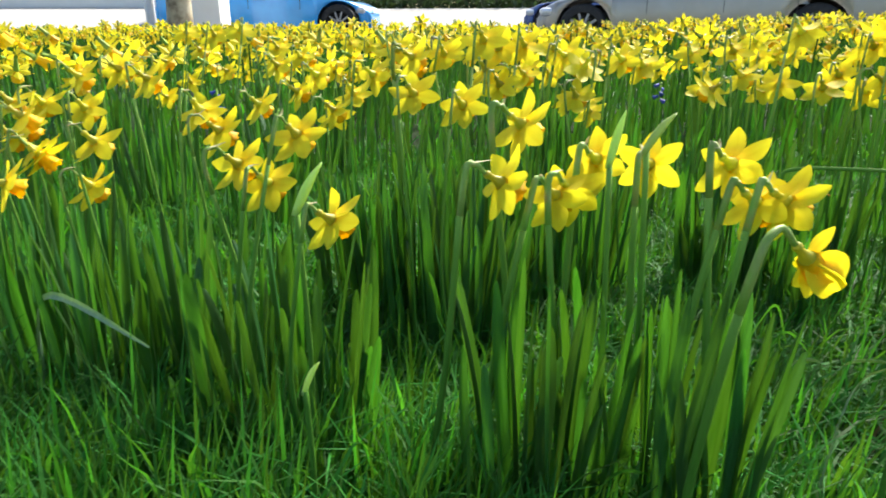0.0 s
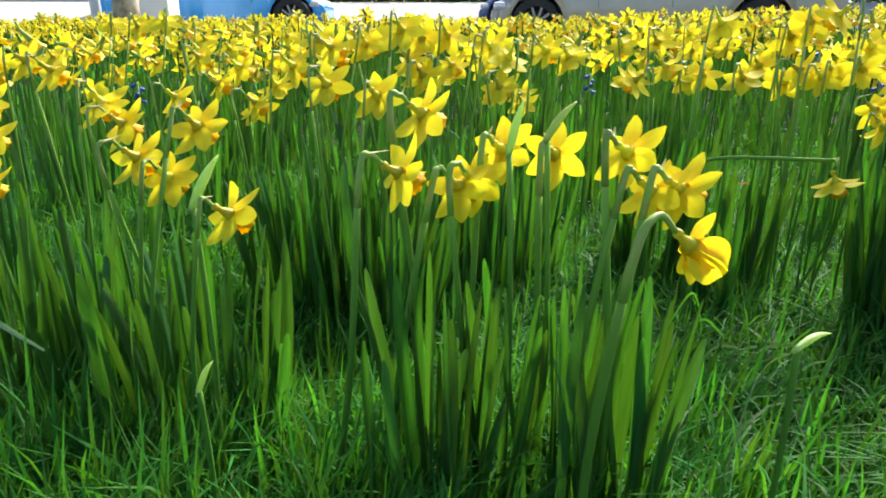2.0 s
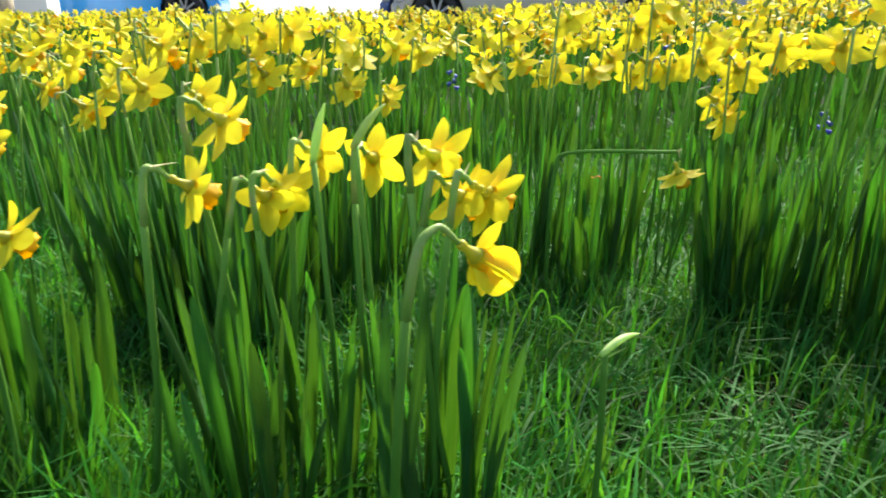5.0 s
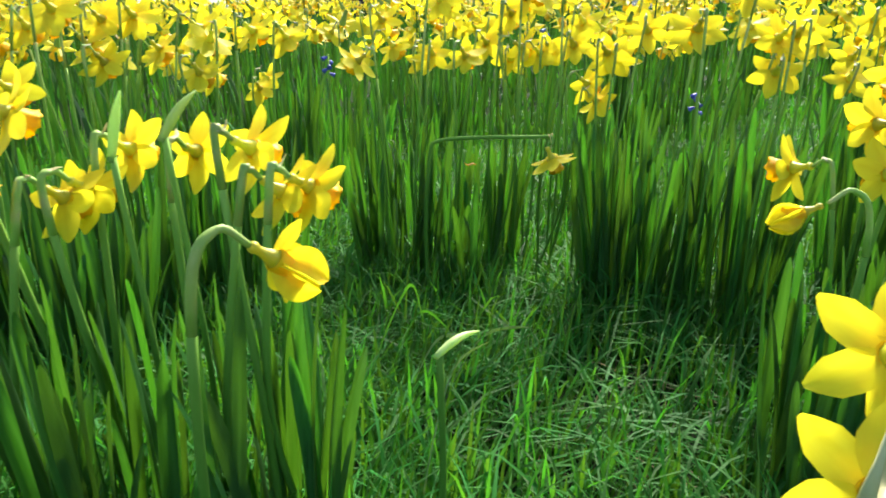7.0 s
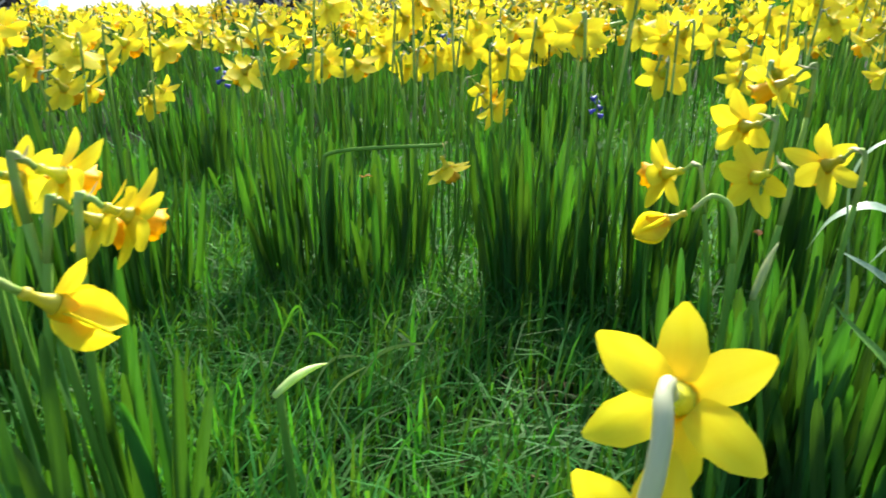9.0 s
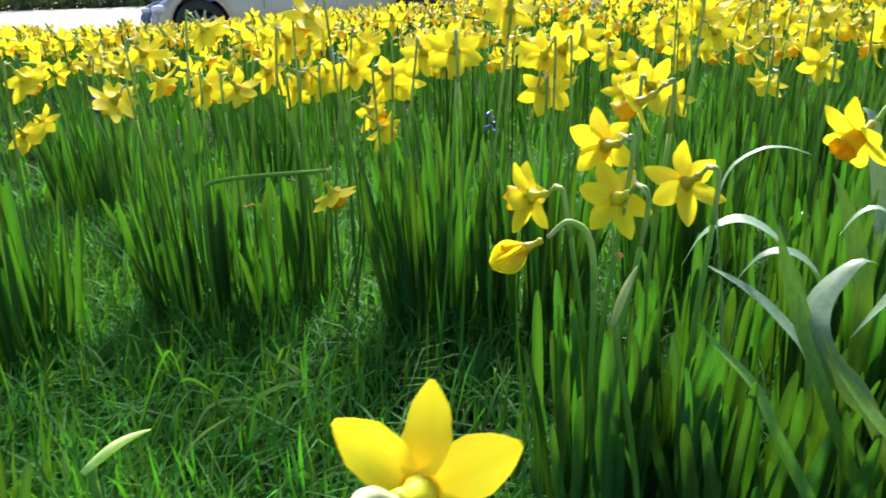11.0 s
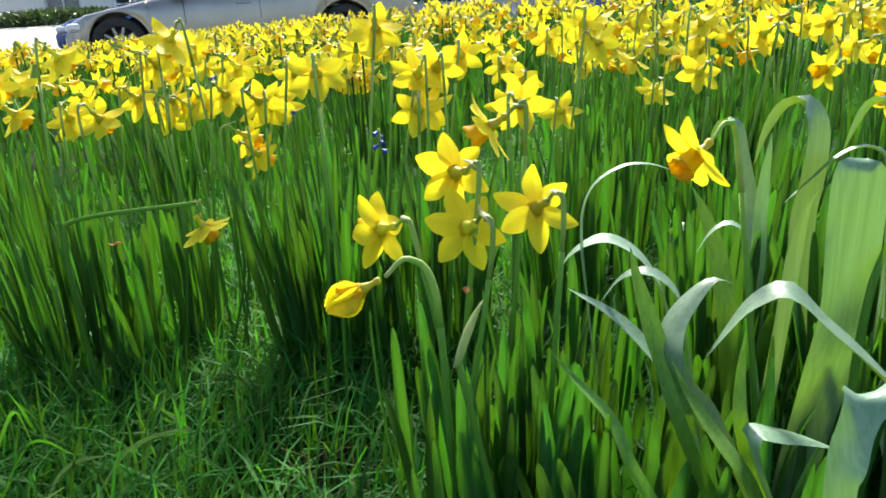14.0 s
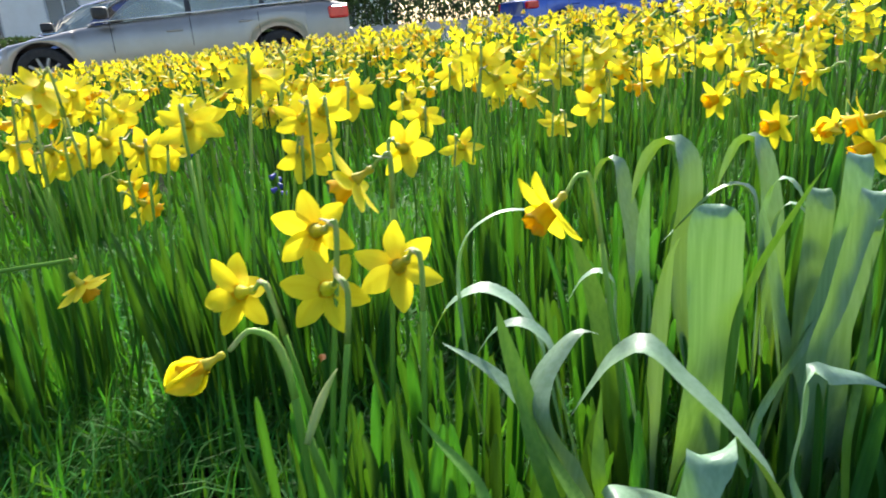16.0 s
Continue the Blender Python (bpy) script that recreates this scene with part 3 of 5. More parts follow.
bouquet([(0.898, 0.619, 0.325, 100, -27), (0.900, 0.653, 0.325, 66, -23), (0.968, 0.590, 0.243, 22, -33), (0.978, 0.539, 0.317, 86, -41), (1.013, 0.687, 0.314, -52, -37), (1.014, 0.528, 0.303, -4, -31), (1.029, 0.511, 0.281, -34, -22), (1.030, 0.499, 0.302, 22, -20)])
bouquet([(1.077, 0.612, 0.279, 28, -24), (1.146, 0.553, 0.313, -7, -14), (1.258, 0.531, 0.308, 23, -32), (1.290, 0.550, 0.270, 95, -22)])
# clump beside the broad strap leaves
leaf_tuft(0.510, 0.325, 0.045, 0.045, 44, 0.175, 15, 0.06)
leaf_tuft(0.540, 0.290, 0.042, 0.040, 40, 0.160, 36, 0.06)
bouquet([(0.526, 0.353, 0.262, 2, -14, 32), (0.486, 0.371, 0.234, -18, -16, 2), (0.517, 0.331, 0.237, 8, -26, 22), (0.551, 0.314, 0.244, 6, -32, 40), (0.562, 0.368, 0.281, -50, -30, 20)])
daffodil(0.599, 0.251, 0.274, -86, -30, base=(0.650, 0.225), size=0.92, arch=0.010, spathe=False, label="yellow daffodil turned sideways showing its orange trumpet")
daffodil(0.446, 0.318, 0.225, -66, -24, base=(0.494, 0.285), size=0.78, closed=0.95, roll=0, strays=(), spathe=False, thick=1.0, arch=0.012, label="half-open yellow daffodil nodding on a bent stem")
# flowers close to the camera's way
daffodil(0.304, 0.147, 0.2530, 50, -32, base=(0.215, 0.098), spathe=False, size=0.93, roll=26, thick=1.1, arch=0.013, skin=M_LIT_STEM, label="close yellow daffodil facing away, its stem painted pale as brightly lit")
daffodil(0.286, 0.130, 0.228, 52, -34, base=(0.222, 0.085), size=0.96, roll=30, arch=0.010, skin=M_LIT_STEM, label="close yellow daffodil facing away, its stem painted pale as brightly lit")


def snapped_daffodil():
    """A stem bent flat, its flower hanging from the end."""
    thing = daffodil(0.447, 0.622, 0.186, 95, -64, base=(0.372, 0.680), spathe=False, label="small daffodil hanging from a sharply bent stem")
    for c in list(thing.children):
        if c.name.startswith(("stem", "neck")):
            bpy.data.objects.remove(c)
    b = Vector(thing.location)
    p = [Vector(q) - b for q in ((0.347, 0.697, 0.0), (0.343, 0.697, 0.10), (0.347, 0.694, 0.178), (0.360, 0.686, 0.197), (0.438, 0.635, 0.205), (0.447, 0.627, 0.206), (0.446, 0.623, 0.199))]
    path = smooth_path(p, 5)
    v, f = tube(path, [0.0023 - 0.0007 * i / len(path) for i in range(len(path))], 8)
    link("stem", mesh_of("stem", v, f, M_STEM), thing)
    sheath = smooth_path([path[-9] + UP * 0.001, path[-6] + UP * 0.0022, path[-3] + UP * 0.0015, path[-1] - UP * 0.004], 4)
    v, f = ribbon(sheath, [0.004, 0.005, 0.0055, 0.006, 0.0065, 0.0065, 0.006, 0.0055, 0.005, 0.004, 0.003, 0.002, 0.0008], Vector((0.6, 0.8, 0.1)), 0.0006, -0.6)
    link("spathe", mesh_of("spathe", v, f, M_SPATHE), thing, label="papery pale brown spathe")


snapped_daffodil()


def bud_stem(base, neck, tip, label, fat=1.0):
    thing = new("daffodil_bud")
    thing.location = (*base, 0)
    tagged(thing, label, "flower bud")
    o = Vector((*base, 0))
    path = smooth_path([Vector((0, 0, 0)), (Vector(neck) - o) * 0.5 + Vector((0.004, 0, 0)), Vector(neck) - o], 6)
    v, f = tube(path, [0.0018] * len(path), 8)
    link("stem", mesh_of("stem", v, f, M_STEM), thing)
    a, b = Vector(neck) - o, Vector(tip) - o
    d = (b - a)
    bp = [a - d.normalized() * 0.003 + d * (i / 8) * 1.08 + UP * 0.003 * math.sin(i / 8 * 3.1) for i in range(9)]
    v, f = tube(bp, [fat * q for q in (0.0018, 0.0022, 0.0025, 0.0026, 0.0025, 0.0021, 0.0016, 0.0010, 0.0003)], 10)
    link("bud", mesh_of("bud", v, f, M_BUD), thing, label="pale green closed bud")


bud_stem((0.232, 0.312), (0.237, 0.312, 0.176), (0.262, 0.324, 0.179), "single pale green daffodil bud in the grass", 0.8)
bud_stem((0.492, 0.262), (0.474, 0.281, 0.192), (0.497, 0.291, 0.214), "pale green unopened daffodil bud on its stem", 0.85)
bud_stem((-0.092, 0.405), (-0.094, 0.427, 0.225), (-0.077, 0.433, 0.256), "tall pale green bud in its sheath beside a flower", 1.25)
bud_stem((0.100, 0.405), (0.098, 0.400, 0.262), (0.106, 0.402, 0.293), "tall pale daffodil bud among open flowers")
bud_stem((0.128, 0.415), (0.122, 0.410, 0.268), (0.140, 0.414, 0.290), "tall pale daffodil bud among open flowers")

# ---- broad strap-leaved plants ----
def strap_plant(x, y, label):
    thing = new("strap_leaf_plant")
    thing.location = (x, y, 0)
    return tagged(thing, label, "plant", "strap-leaved plants")


def even_path(points, n):
    """A smooth line through the points, cut at even steps of its length."""
    fine = []
    for i in range(len(points) - 1):
        p, q = points[i], points[i + 1]
        run = (q - p).length
        before, after = points[max(0, i - 1)], points[min(len(points) - 1, i + 2)]
        a = (q - before) * (run / max(1e-6, run + (p - before).length))
        b = (after - p) * (run / max(1e-6, run + (after - q).length))
        fine += hermite([p, q], [a, b], 10)[:-1]
    fine.append(points[-1])
    runs = [0.0]
    for p, q in zip(fine, fine[1:]):
        runs.append(runs[-1] + (q - p).length)
    out, k = [], 0
    for i in range(n + 1):
        want = runs[-1] * i / n
        while k < len(runs) - 2 and runs[k + 1] < want:
            k += 1
        out.append(fine[k].lerp(fine[k + 1], min(1.0, (want - runs[k]) / max(1e-9, runs[k + 1] - runs[k]))))
    return out


def strap_leaf(plant, width, az, root, *points, skin=None):
    """One leaf of a plant: rising from its root, its edges lying along the given heading, arching through the points."""
    c = plant.location
    r = random.Random(round(points[0][0] * 9973 + points[0][1] * 7919 + width * 1e5))
    first = Vector(points[0])
    foot = Vector((*root, -0.005))
    line = [foot, foot.lerp(first, 0.5) + Vector((r.uniform(-0.004, 0.004), r.uniform(-0.004, 0.004), 0.008))] + [Vector(p) for p in points]
    path = [p - c for p in even_path(line, 60)]
    n = len(path) - 1
    lengthy = az < 110 or width < 0.014          # broad upright leaves break off blunt at their fold
    widths, sides = [], []
    for i in range(n + 1):
        u = i / n
        w = width * (0.62 + 0.38 * min(1.0, u / 0.55))
        start = 0.72 if lengthy else 0.93
        if u > start:
            w *= max(0.06, 1 - ((u - start) / (1 - start)) ** 2.6)
        widths.append(w * (1 + 0.02 * math.sin(u * 23 + az)))
        a = radians(az + 9 * math.sin(u * 5 + az))
        sides.append(Vector((math.sin(a), math.cos(a), 0.06 * math.sin(u * 7 + az))))
    v, f = ribbon(path, widths, sides, 0.0004, 0.16)
    return link("leaf", mesh_of("leaf", v, f, skin or M_STRAP), plant)


broad = strap_plant(0.735, 0.262, "broad arching glossy strap leaves of a garden plant")
strap_leaf(broad, 0.030, 127, (0.690, 0.240), (0.678, 0.210, 0.178), (0.676, 0.210, 0.240), (0.678, 0.211, 0.260), (0.681, 0.2125, 0.2635), (0.686, 0.2145, 0.2635))
strap_leaf(broad, 0.028, 87, (0.790, 0.265), (0.759, 0.283, 0.190), (0.765, 0.282, 0.240), (0.764, 0.284, 0.267), (0.759, 0.292, 0.279), (0.749, 0.299, 0.276), (0.739, 0.303, 0.262), (0.735, 0.307, 0.239))
strap_leaf(broad, 0.011, 112, (0.755, 0.300), (0.745, 0.305, 0.189), (0.755, 0.311, 0.226), (0.761, 0.313, 0.245), (0.766, 0.316, 0.254))
strap_leaf(broad, 0.021, 87, (0.770, 0.330), (0.756, 0.312, 0.158), (0.774, 0.331, 0.192), (0.782, 0.348, 0.232), (0.785, 0.356, 0.253), (0.780, 0.362, 0.257), (0.772, 0.365, 0.251), (0.766, 0.366, 0.235))
strap_leaf(broad, 0.027, 87, (0.835, 0.262), (0.818, 0.251, 0.206), (0.821, 0.257, 0.240), (0.821, 0.264, 0.265), (0.817, 0.271, 0.274), (0.808, 0.276, 0.270), (0.796, 0.278, 0.254), (0.790, 0.279, 0.240))
strap_leaf(broad, 0.014, 62, (0.745, 0.225), (0.751, 0.224, 0.192), (0.770, 0.237, 0.228), (0.782, 0.249, 0.246), (0.785, 0.263, 0.249), (0.775, 0.272, 0.244), (0.757, 0.280, 0.229), (0.740, 0.287, 0.214))
strap_leaf(broad, 0.015, 102, (0.665, 0.245), (0.668, 0.237, 0.186), (0.672, 0.237, 0.215), (0.674, 0.234, 0.237), (0.678, 0.232, 0.244))

grey_green = strap_plant(0.765, 0.205, "grey-green strap leaves curling over at the tips")
strap_leaf(grey_green, 0.017, 72, (0.775, 0.215), (0.756, 0.225, 0.204), (0.763, 0.231, 0.238), (0.774, 0.231, 0.253), (0.784, 0.228, 0.256), (0.790, 0.223, 0.249), (0.792, 0.219, 0.236))
strap_leaf(grey_green, 0.013, 72, (0.785, 0.215), (0.766, 0.225, 0.206), (0.774, 0.229, 0.231), (0.786, 0.227, 0.240), (0.794, 0.223, 0.237), (0.798, 0.219, 0.227))
strap_leaf(grey_green, 0.017, 122, (0.790, 0.205), (0.752, 0.196, 0.174), (0.759, 0.197, 0.221), (0.762, 0.198, 0.247), (0.768, 0.201, 0.257), (0.774, 0.203, 0.255))
strap_leaf(grey_green, 0.017, 117, (0.770, 0.200), (0.742, 0.188, 0.169), (0.751, 0.183, 0.206), (0.761, 0.181, 0.243), (0.770, 0.183, 0.270), (0.775, 0.185, 0.277), (0.783, 0.187, 0.275))
strap_leaf(grey_green, 0.016, 115, (0.760, 0.185), (0.722, 0.175, 0.181), (0.731, 0.172, 0.205), (0.742, 0.170, 0.237), (0.753, 0.168, 0.259), (0.761, 0.169, 0.262), (0.769, 0.170, 0.259))
strap_leaf(grey_green, 0.020, 119, (0.800, 0.195), (0.761, 0.182, 0.171), (0.772, 0.180, 0.204), (0.781, 0.179, 0.229), (0.786, 0.179, 0.238), (0.792, 0.181, 0.236))
strap_leaf(grey_green, 0.007, 107, (0.675, 0.195), (0.681, 0.200, 0.197), (0.698, 0.199, 0.227), (0.718, 0.195, 0.249), (0.737, 0.192, 0.267), (0.747, 0.191, 0.274), skin=M_BLADE)
strap_leaf(grey_green, 0.010, 97, (0.745, 0.225), (0.735, 0.197, 0.161), (0.735, 0.204, 0.195), (0.734, 0.211, 0.228), (0.735, 0.219, 0.256))
strap_leaf(grey_green, 0.009, 97, (0.740, 0.190), (0.692, 0.192, 0.134), (0.712, 0.192, 0.154), (0.739, 0.188, 0.177), (0.773, 0.185, 0.219))

leaning = strap_plant(0.660, 0.130, "long leaning strap leaves with pale bent tops")
strap_leaf(leaning, 0.021, 52, (0.645, 0.100), (0.601, 0.132, 0.175), (0.611, 0.156, 0.188), (0.613, 0.184, 0.203), (0.612, 0.206, 0.214), (0.606, 0.219, 0.205), (0.598, 0.226, 0.190), (0.588, 0.231, 0.174))
strap_leaf(leaning, 0.020, 108, (0.552, 0.128), (0.548, 0.141, 0.172), (0.561, 0.145, 0.186), (0.569, 0.147, 0.194), (0.576, 0.149, 0.198), (0.587, 0.153, 0.195), (0.599, 0.155, 0.189), (0.606, 0.154, 0.182), (0.605, 0.149, 0.174))
strap_leaf(leaning, 0.013, 72, (0.730, 0.125), (0.645, 0.148, 0.149), (0.659, 0.152, 0.174), (0.667, 0.155, 0.190), (0.672, 0.155, 0.194), (0.685, 0.152, 0.189), (0.704, 0.145, 0.182), (0.719, 0.138, 0.173))
strap_leaf(leaning, 0.007, 122, (0.612, 0.175), (0.566, 0.194, 0.166), (0.572, 0.200, 0.183), (0.577, 0.203, 0.197), (0.579, 0.204, 0.204), skin=M_BLADE)
strap_leaf(leaning, 0.005, 117, (0.725, 0.140), (0.698, 0.147, 0.146), (0.712, 0.150, 0.180), (0.724, 0.154, 0.212), (0.732, 0.158, 0.236), skin=M_BLADE)
strap_leaf(leaning, 0.011, 117, (0.580, 0.235), (0.575, 0.231, 0.144), (0.580, 0.256, 0.183), (0.583, 0.272, 0.211), (0.585, 0.278, 0.223), skin=M_BLADE)

arching = strap_plant(0.665, 0.262, "arching green strap leaves bending over the grass")
strap_leaf(arching, 0.018, 12, (0.610, 0.165), (0.574, 0.206, 0.146), (0.579, 0.227, 0.157), (0.581, 0.245, 0.174), (0.591, 0.252, 0.186), (0.606, 0.251, 0.199), (0.616, 0.247, 0.206), (0.623, 0.242, 0.203))
strap_leaf(arching, 0.017, 52, (0.655, 0.280), (0.629, 0.286, 0.169), (0.635, 0.302, 0.186), (0.632, 0.317, 0.200), (0.621, 0.332, 0.207), (0.604, 0.344, 0.197), (0.589, 0.347, 0.176))
strap_leaf(arching, 0.014, 52, (0.650, 0.255), (0.612, 0.262, 0.177), (0.619, 0.276, 0.191), (0.614, 0.289, 0.199), (0.604, 0.300, 0.195), (0.591, 0.306, 0.179))
strap_leaf(arching, 0.012, 57, (0.690, 0.240), (0.645, 0.248, 0.201), (0.653, 0.256, 0.220), (0.650, 0.264, 0.226), (0.644, 0.271, 0.221), (0.636, 0.275, 0.208))
strap_leaf(arching, 0.013, 117, (0.700, 0.265), (0.668, 0.273, 0.159), (0.675, 0.287, 0.191), (0.677, 0.300, 0.217), (0.676, 0.310, 0.233), skin=M_BLADE)
strap_leaf(arching, 0.018, 82, (0.800, 0.360), (0.777, 0.362, 0.127), (0.781, 0.379, 0.146), (0.780, 0.395, 0.166), (0.777, 0.403, 0.163), (0.772, 0.402, 0.153))

slender = strap_plant(0.615, 0.215, "slender pale strap leaves leaning out of the grass")
strap_leaf(slender, 0.011, 47, (0.640, 0.335), (0.598, 0.320, 0.164), (0.610, 0.340, 0.215), (0.623, 0.344, 0.237), (0.643, 0.339, 0.248), (0.659, 0.331, 0.248), (0.671, 0.322, 0.243))
strap_leaf(slender, 0.011, 77, (0.645, 0.235), (0.596, 0.258, 0.151), (0.594, 0.279, 0.168), (0.589, 0.298, 0.179), (0.579, 0.319, 0.188))
strap_leaf(slender, 0.017, 37, (0.600, 0.135), (0.562, 0.186, 0.165), (0.579, 0.180, 0.161), (0.591, 0.174, 0.156), (0.601, 0.169, 0.151))
strap_leaf(slender, 0.007, 107, (0.585, 0.165), (0.536, 0.228, 0.135), (0.539, 0.246, 0.153), (0.535, 0.267, 0.167), (0.531, 0.280, 0.178), skin=M_BLADE)
strap_leaf(slender, 0.009, 102, (0.600, 0.190), (0.564, 0.220, 0.143), (0.569, 0.241, 0.173), (0.574, 0.254, 0.195), skin=M_BLADE)
strap_leaf(slender, 0.008, 102, (0.620, 0.170), (0.557, 0.181, 0.145), (0.560, 0.204, 0.160), (0.562, 0.221, 0.172), (0.563, 0.230, 0.183), skin=M_BLADE)

leaf_tuft(0.575, 0.255, 0.055, 0.045, 40, 0.150, 16, 0.12, "green strap leaves leaning out of the grass")
leaf_tuft(0.612, 0.350, 0.045, 0.040, 44, 0.165, 42, 0.10, "green strap leaves leaning out of the grass")
leaf_tuft(0.710, 0.300, 0.060, 0.050, 44, 0.190, 17, 0.08, "green strap leaves leaning out of the grass")
leaf_tuft(0.770, 0.215, 0.060, 0.050, 34, 0.170, 18, 0.12, "green strap leaves leaning out of the grass")

leaf_tuft(0.890, 0.300, 0.080, 0.060, 54, 0.190, 33)
leaf_tuft(0.900, 0.215, 0.070, 0.060, 50, 0.200, 37)
leaf_tuft(0.800, 0.140, 0.060, 0.050, 40, 0.150, 38)
leaf_tuft(0.800, 0.380, 0.075, 0.060, 60, 0.200, 34)
leaf_tuft(0.635, 0.215, 0.045, 0.040, 20, 0.165, 19, 0.08, "low green leaves at the foot of broad strap leaves")
leaf_tuft(0.705, 0.180, 0.050, 0.040, 18, 0.160, 20, 0.08, "low green leaves at the foot of broad strap leaves")
leaf_tuft(0.830, 0.230, 0.070, 0.060, 46, 0.190, 21, 0.12, "low green leaves at the foot of broad strap leaves")

# ---- flowering clumps further off: each stem a thing, copied from a few built ones ----
def cell_points(x0, x1, y0, y1, step, seed, keep):
    r = random.Random(seed)
    pts = []
    y = y0
    while y < y1:
        x = x0
        while x < x1:
            px, py = x + r.uniform(-0.45, 0.45) * step, y + r.uniform(-0.45, 0.45) * step
            if keep(px, py):
                pts.append((px, py))
            x += step
        y += step
    return pts


def behind_near(px, py):
    """True behind the clumps that stand nearest the walk, and inside the bed."""
    edge = 1.02 if px < -0.05 else 1.17 if px < 0.5 else 1.00 if px < 0.97 else 0.68 if px < 1.22 else 0.30
    return py > edge and -1.5 * py - 0.6 < px < 6.0 * py + 1.0


SPARE = []
for i in range(10):
    r0 = random.Random(300 + i)
    SPARE.append(daffodil(0.03, 0.02, r0.uniform(0.255, 0.315), r0.gauss(36, 30) if i % 5 else (-70 if i else 95), r0.uniform(-66, -26), base=(0, 0), seed=900 + i, thick=0.6))
TUFT = [leaf_tuft(0, 0, 0.075, 0.06, 30, 0.19, 50 + i) for i in range(3)]

near_pts = cell_points(-0.9, 2.2, 0.3, 1.75, 0.20, 11, lambda a, b: behind_near(a, b) and math.hypot(a - 0.3, b) < 1.5)
r1 = random.Random(77)
placed = 0
for cx, cy in near_pts:
    bare = 0.62 if cx < 0.3 and cy < 1.35 else 0.45 if cx < 0.9 and cy < 1.2 else 0.24
    if r1.random() < bare:
        continue
    copy_thing(r1.choice(TUFT), pose(cx, cy, lift(cx), 0, 0, r1.uniform(0, 360)))
    for k in range(r1.randint(5, 11)):
        if placed >= 190:
            break
        copy_thing(r1.choice(SPARE), pose(cx + r1.gauss(0, 0.045), cy + r1.gauss(0, 0.045), r1.uniform(-0.05, 0.012) + lift(cx), 0, 0, r1.gauss(22 if cx < 0 else 6 if cx < 0.4 else 0, 22)))
        placed += 1
for ob in SPARE + TUFT:
    spot = r1.choice(near_pts)
    ob.location = (spot[0], spot[1], lift(spot[0]))


# ---- the far field: leaves and flowers past counting ----
def joined(name, verts, faces, mats, picks, label, category):
    me = bpy.data.meshes.new(name)
    me.from_pydata(verts, [], faces)
    for m in mats:
        me.materials.append(m)
    me.polygons.foreach_set("material_index", picks)
    me.update()
    return tagged(link(name, me), label, category, kind="stuff")


def far_flower():
    v, f, k = [], [], []
    for i in range(6):
        a = i * math.pi / 3
        c, s = math.cos(a), math.sin(a)
        b = len(v)
        for x, y, z in ((0.002, 0, 0), (0.012, 0.0062, 0.0005), (0.012, 0, -0.0015), (0.012, -0.0062, 0.0005), (0.0235, 0, -0.002)):
            v.append((x * c - y * s, x * s + y * c, z - 0.0005 * (i % 2)))
        f += [(b, b + 2, b + 1), (b, b + 3, b + 2), (b + 1, b + 2, b + 4), (b + 2, b + 3, b + 4)]
        k += [0] * 4
    b = len(v)
    for rad, z in ((0.0052, 0), (0.0064, 0.011), (0.0092, 0.0165)):
        for i in range(8):
            v.append((rad * math.cos(i * math.pi / 4), rad * math.sin(i * math.pi / 4), z))
    for j in (0, 1):
        for i in range(8):
            f.append((b + j * 8 + i, b + j * 8 + (i + 1) % 8, b + j * 8 + 8 + (i + 1) % 8, b + j * 8 + 8 + i))
            k.append(1)
    b = len(v)
    for rad, z in ((0.0045, 0), (0.0028, -0.012), (0.0026, -0.02)):
        for i in range(5):
            v.append((rad * math.cos(i * 1.2566), rad * math.sin(i * 1.2566), z))
    for j in (0, 1):
        for i in range(5):
            f.append((b + j * 5 + i, b + j * 5 + (i + 1) % 5, b + j * 5 + 5 + (i + 1) % 5, b + j * 5 + 5 + i))
            k.append(2)
    return np.array(v), f, k


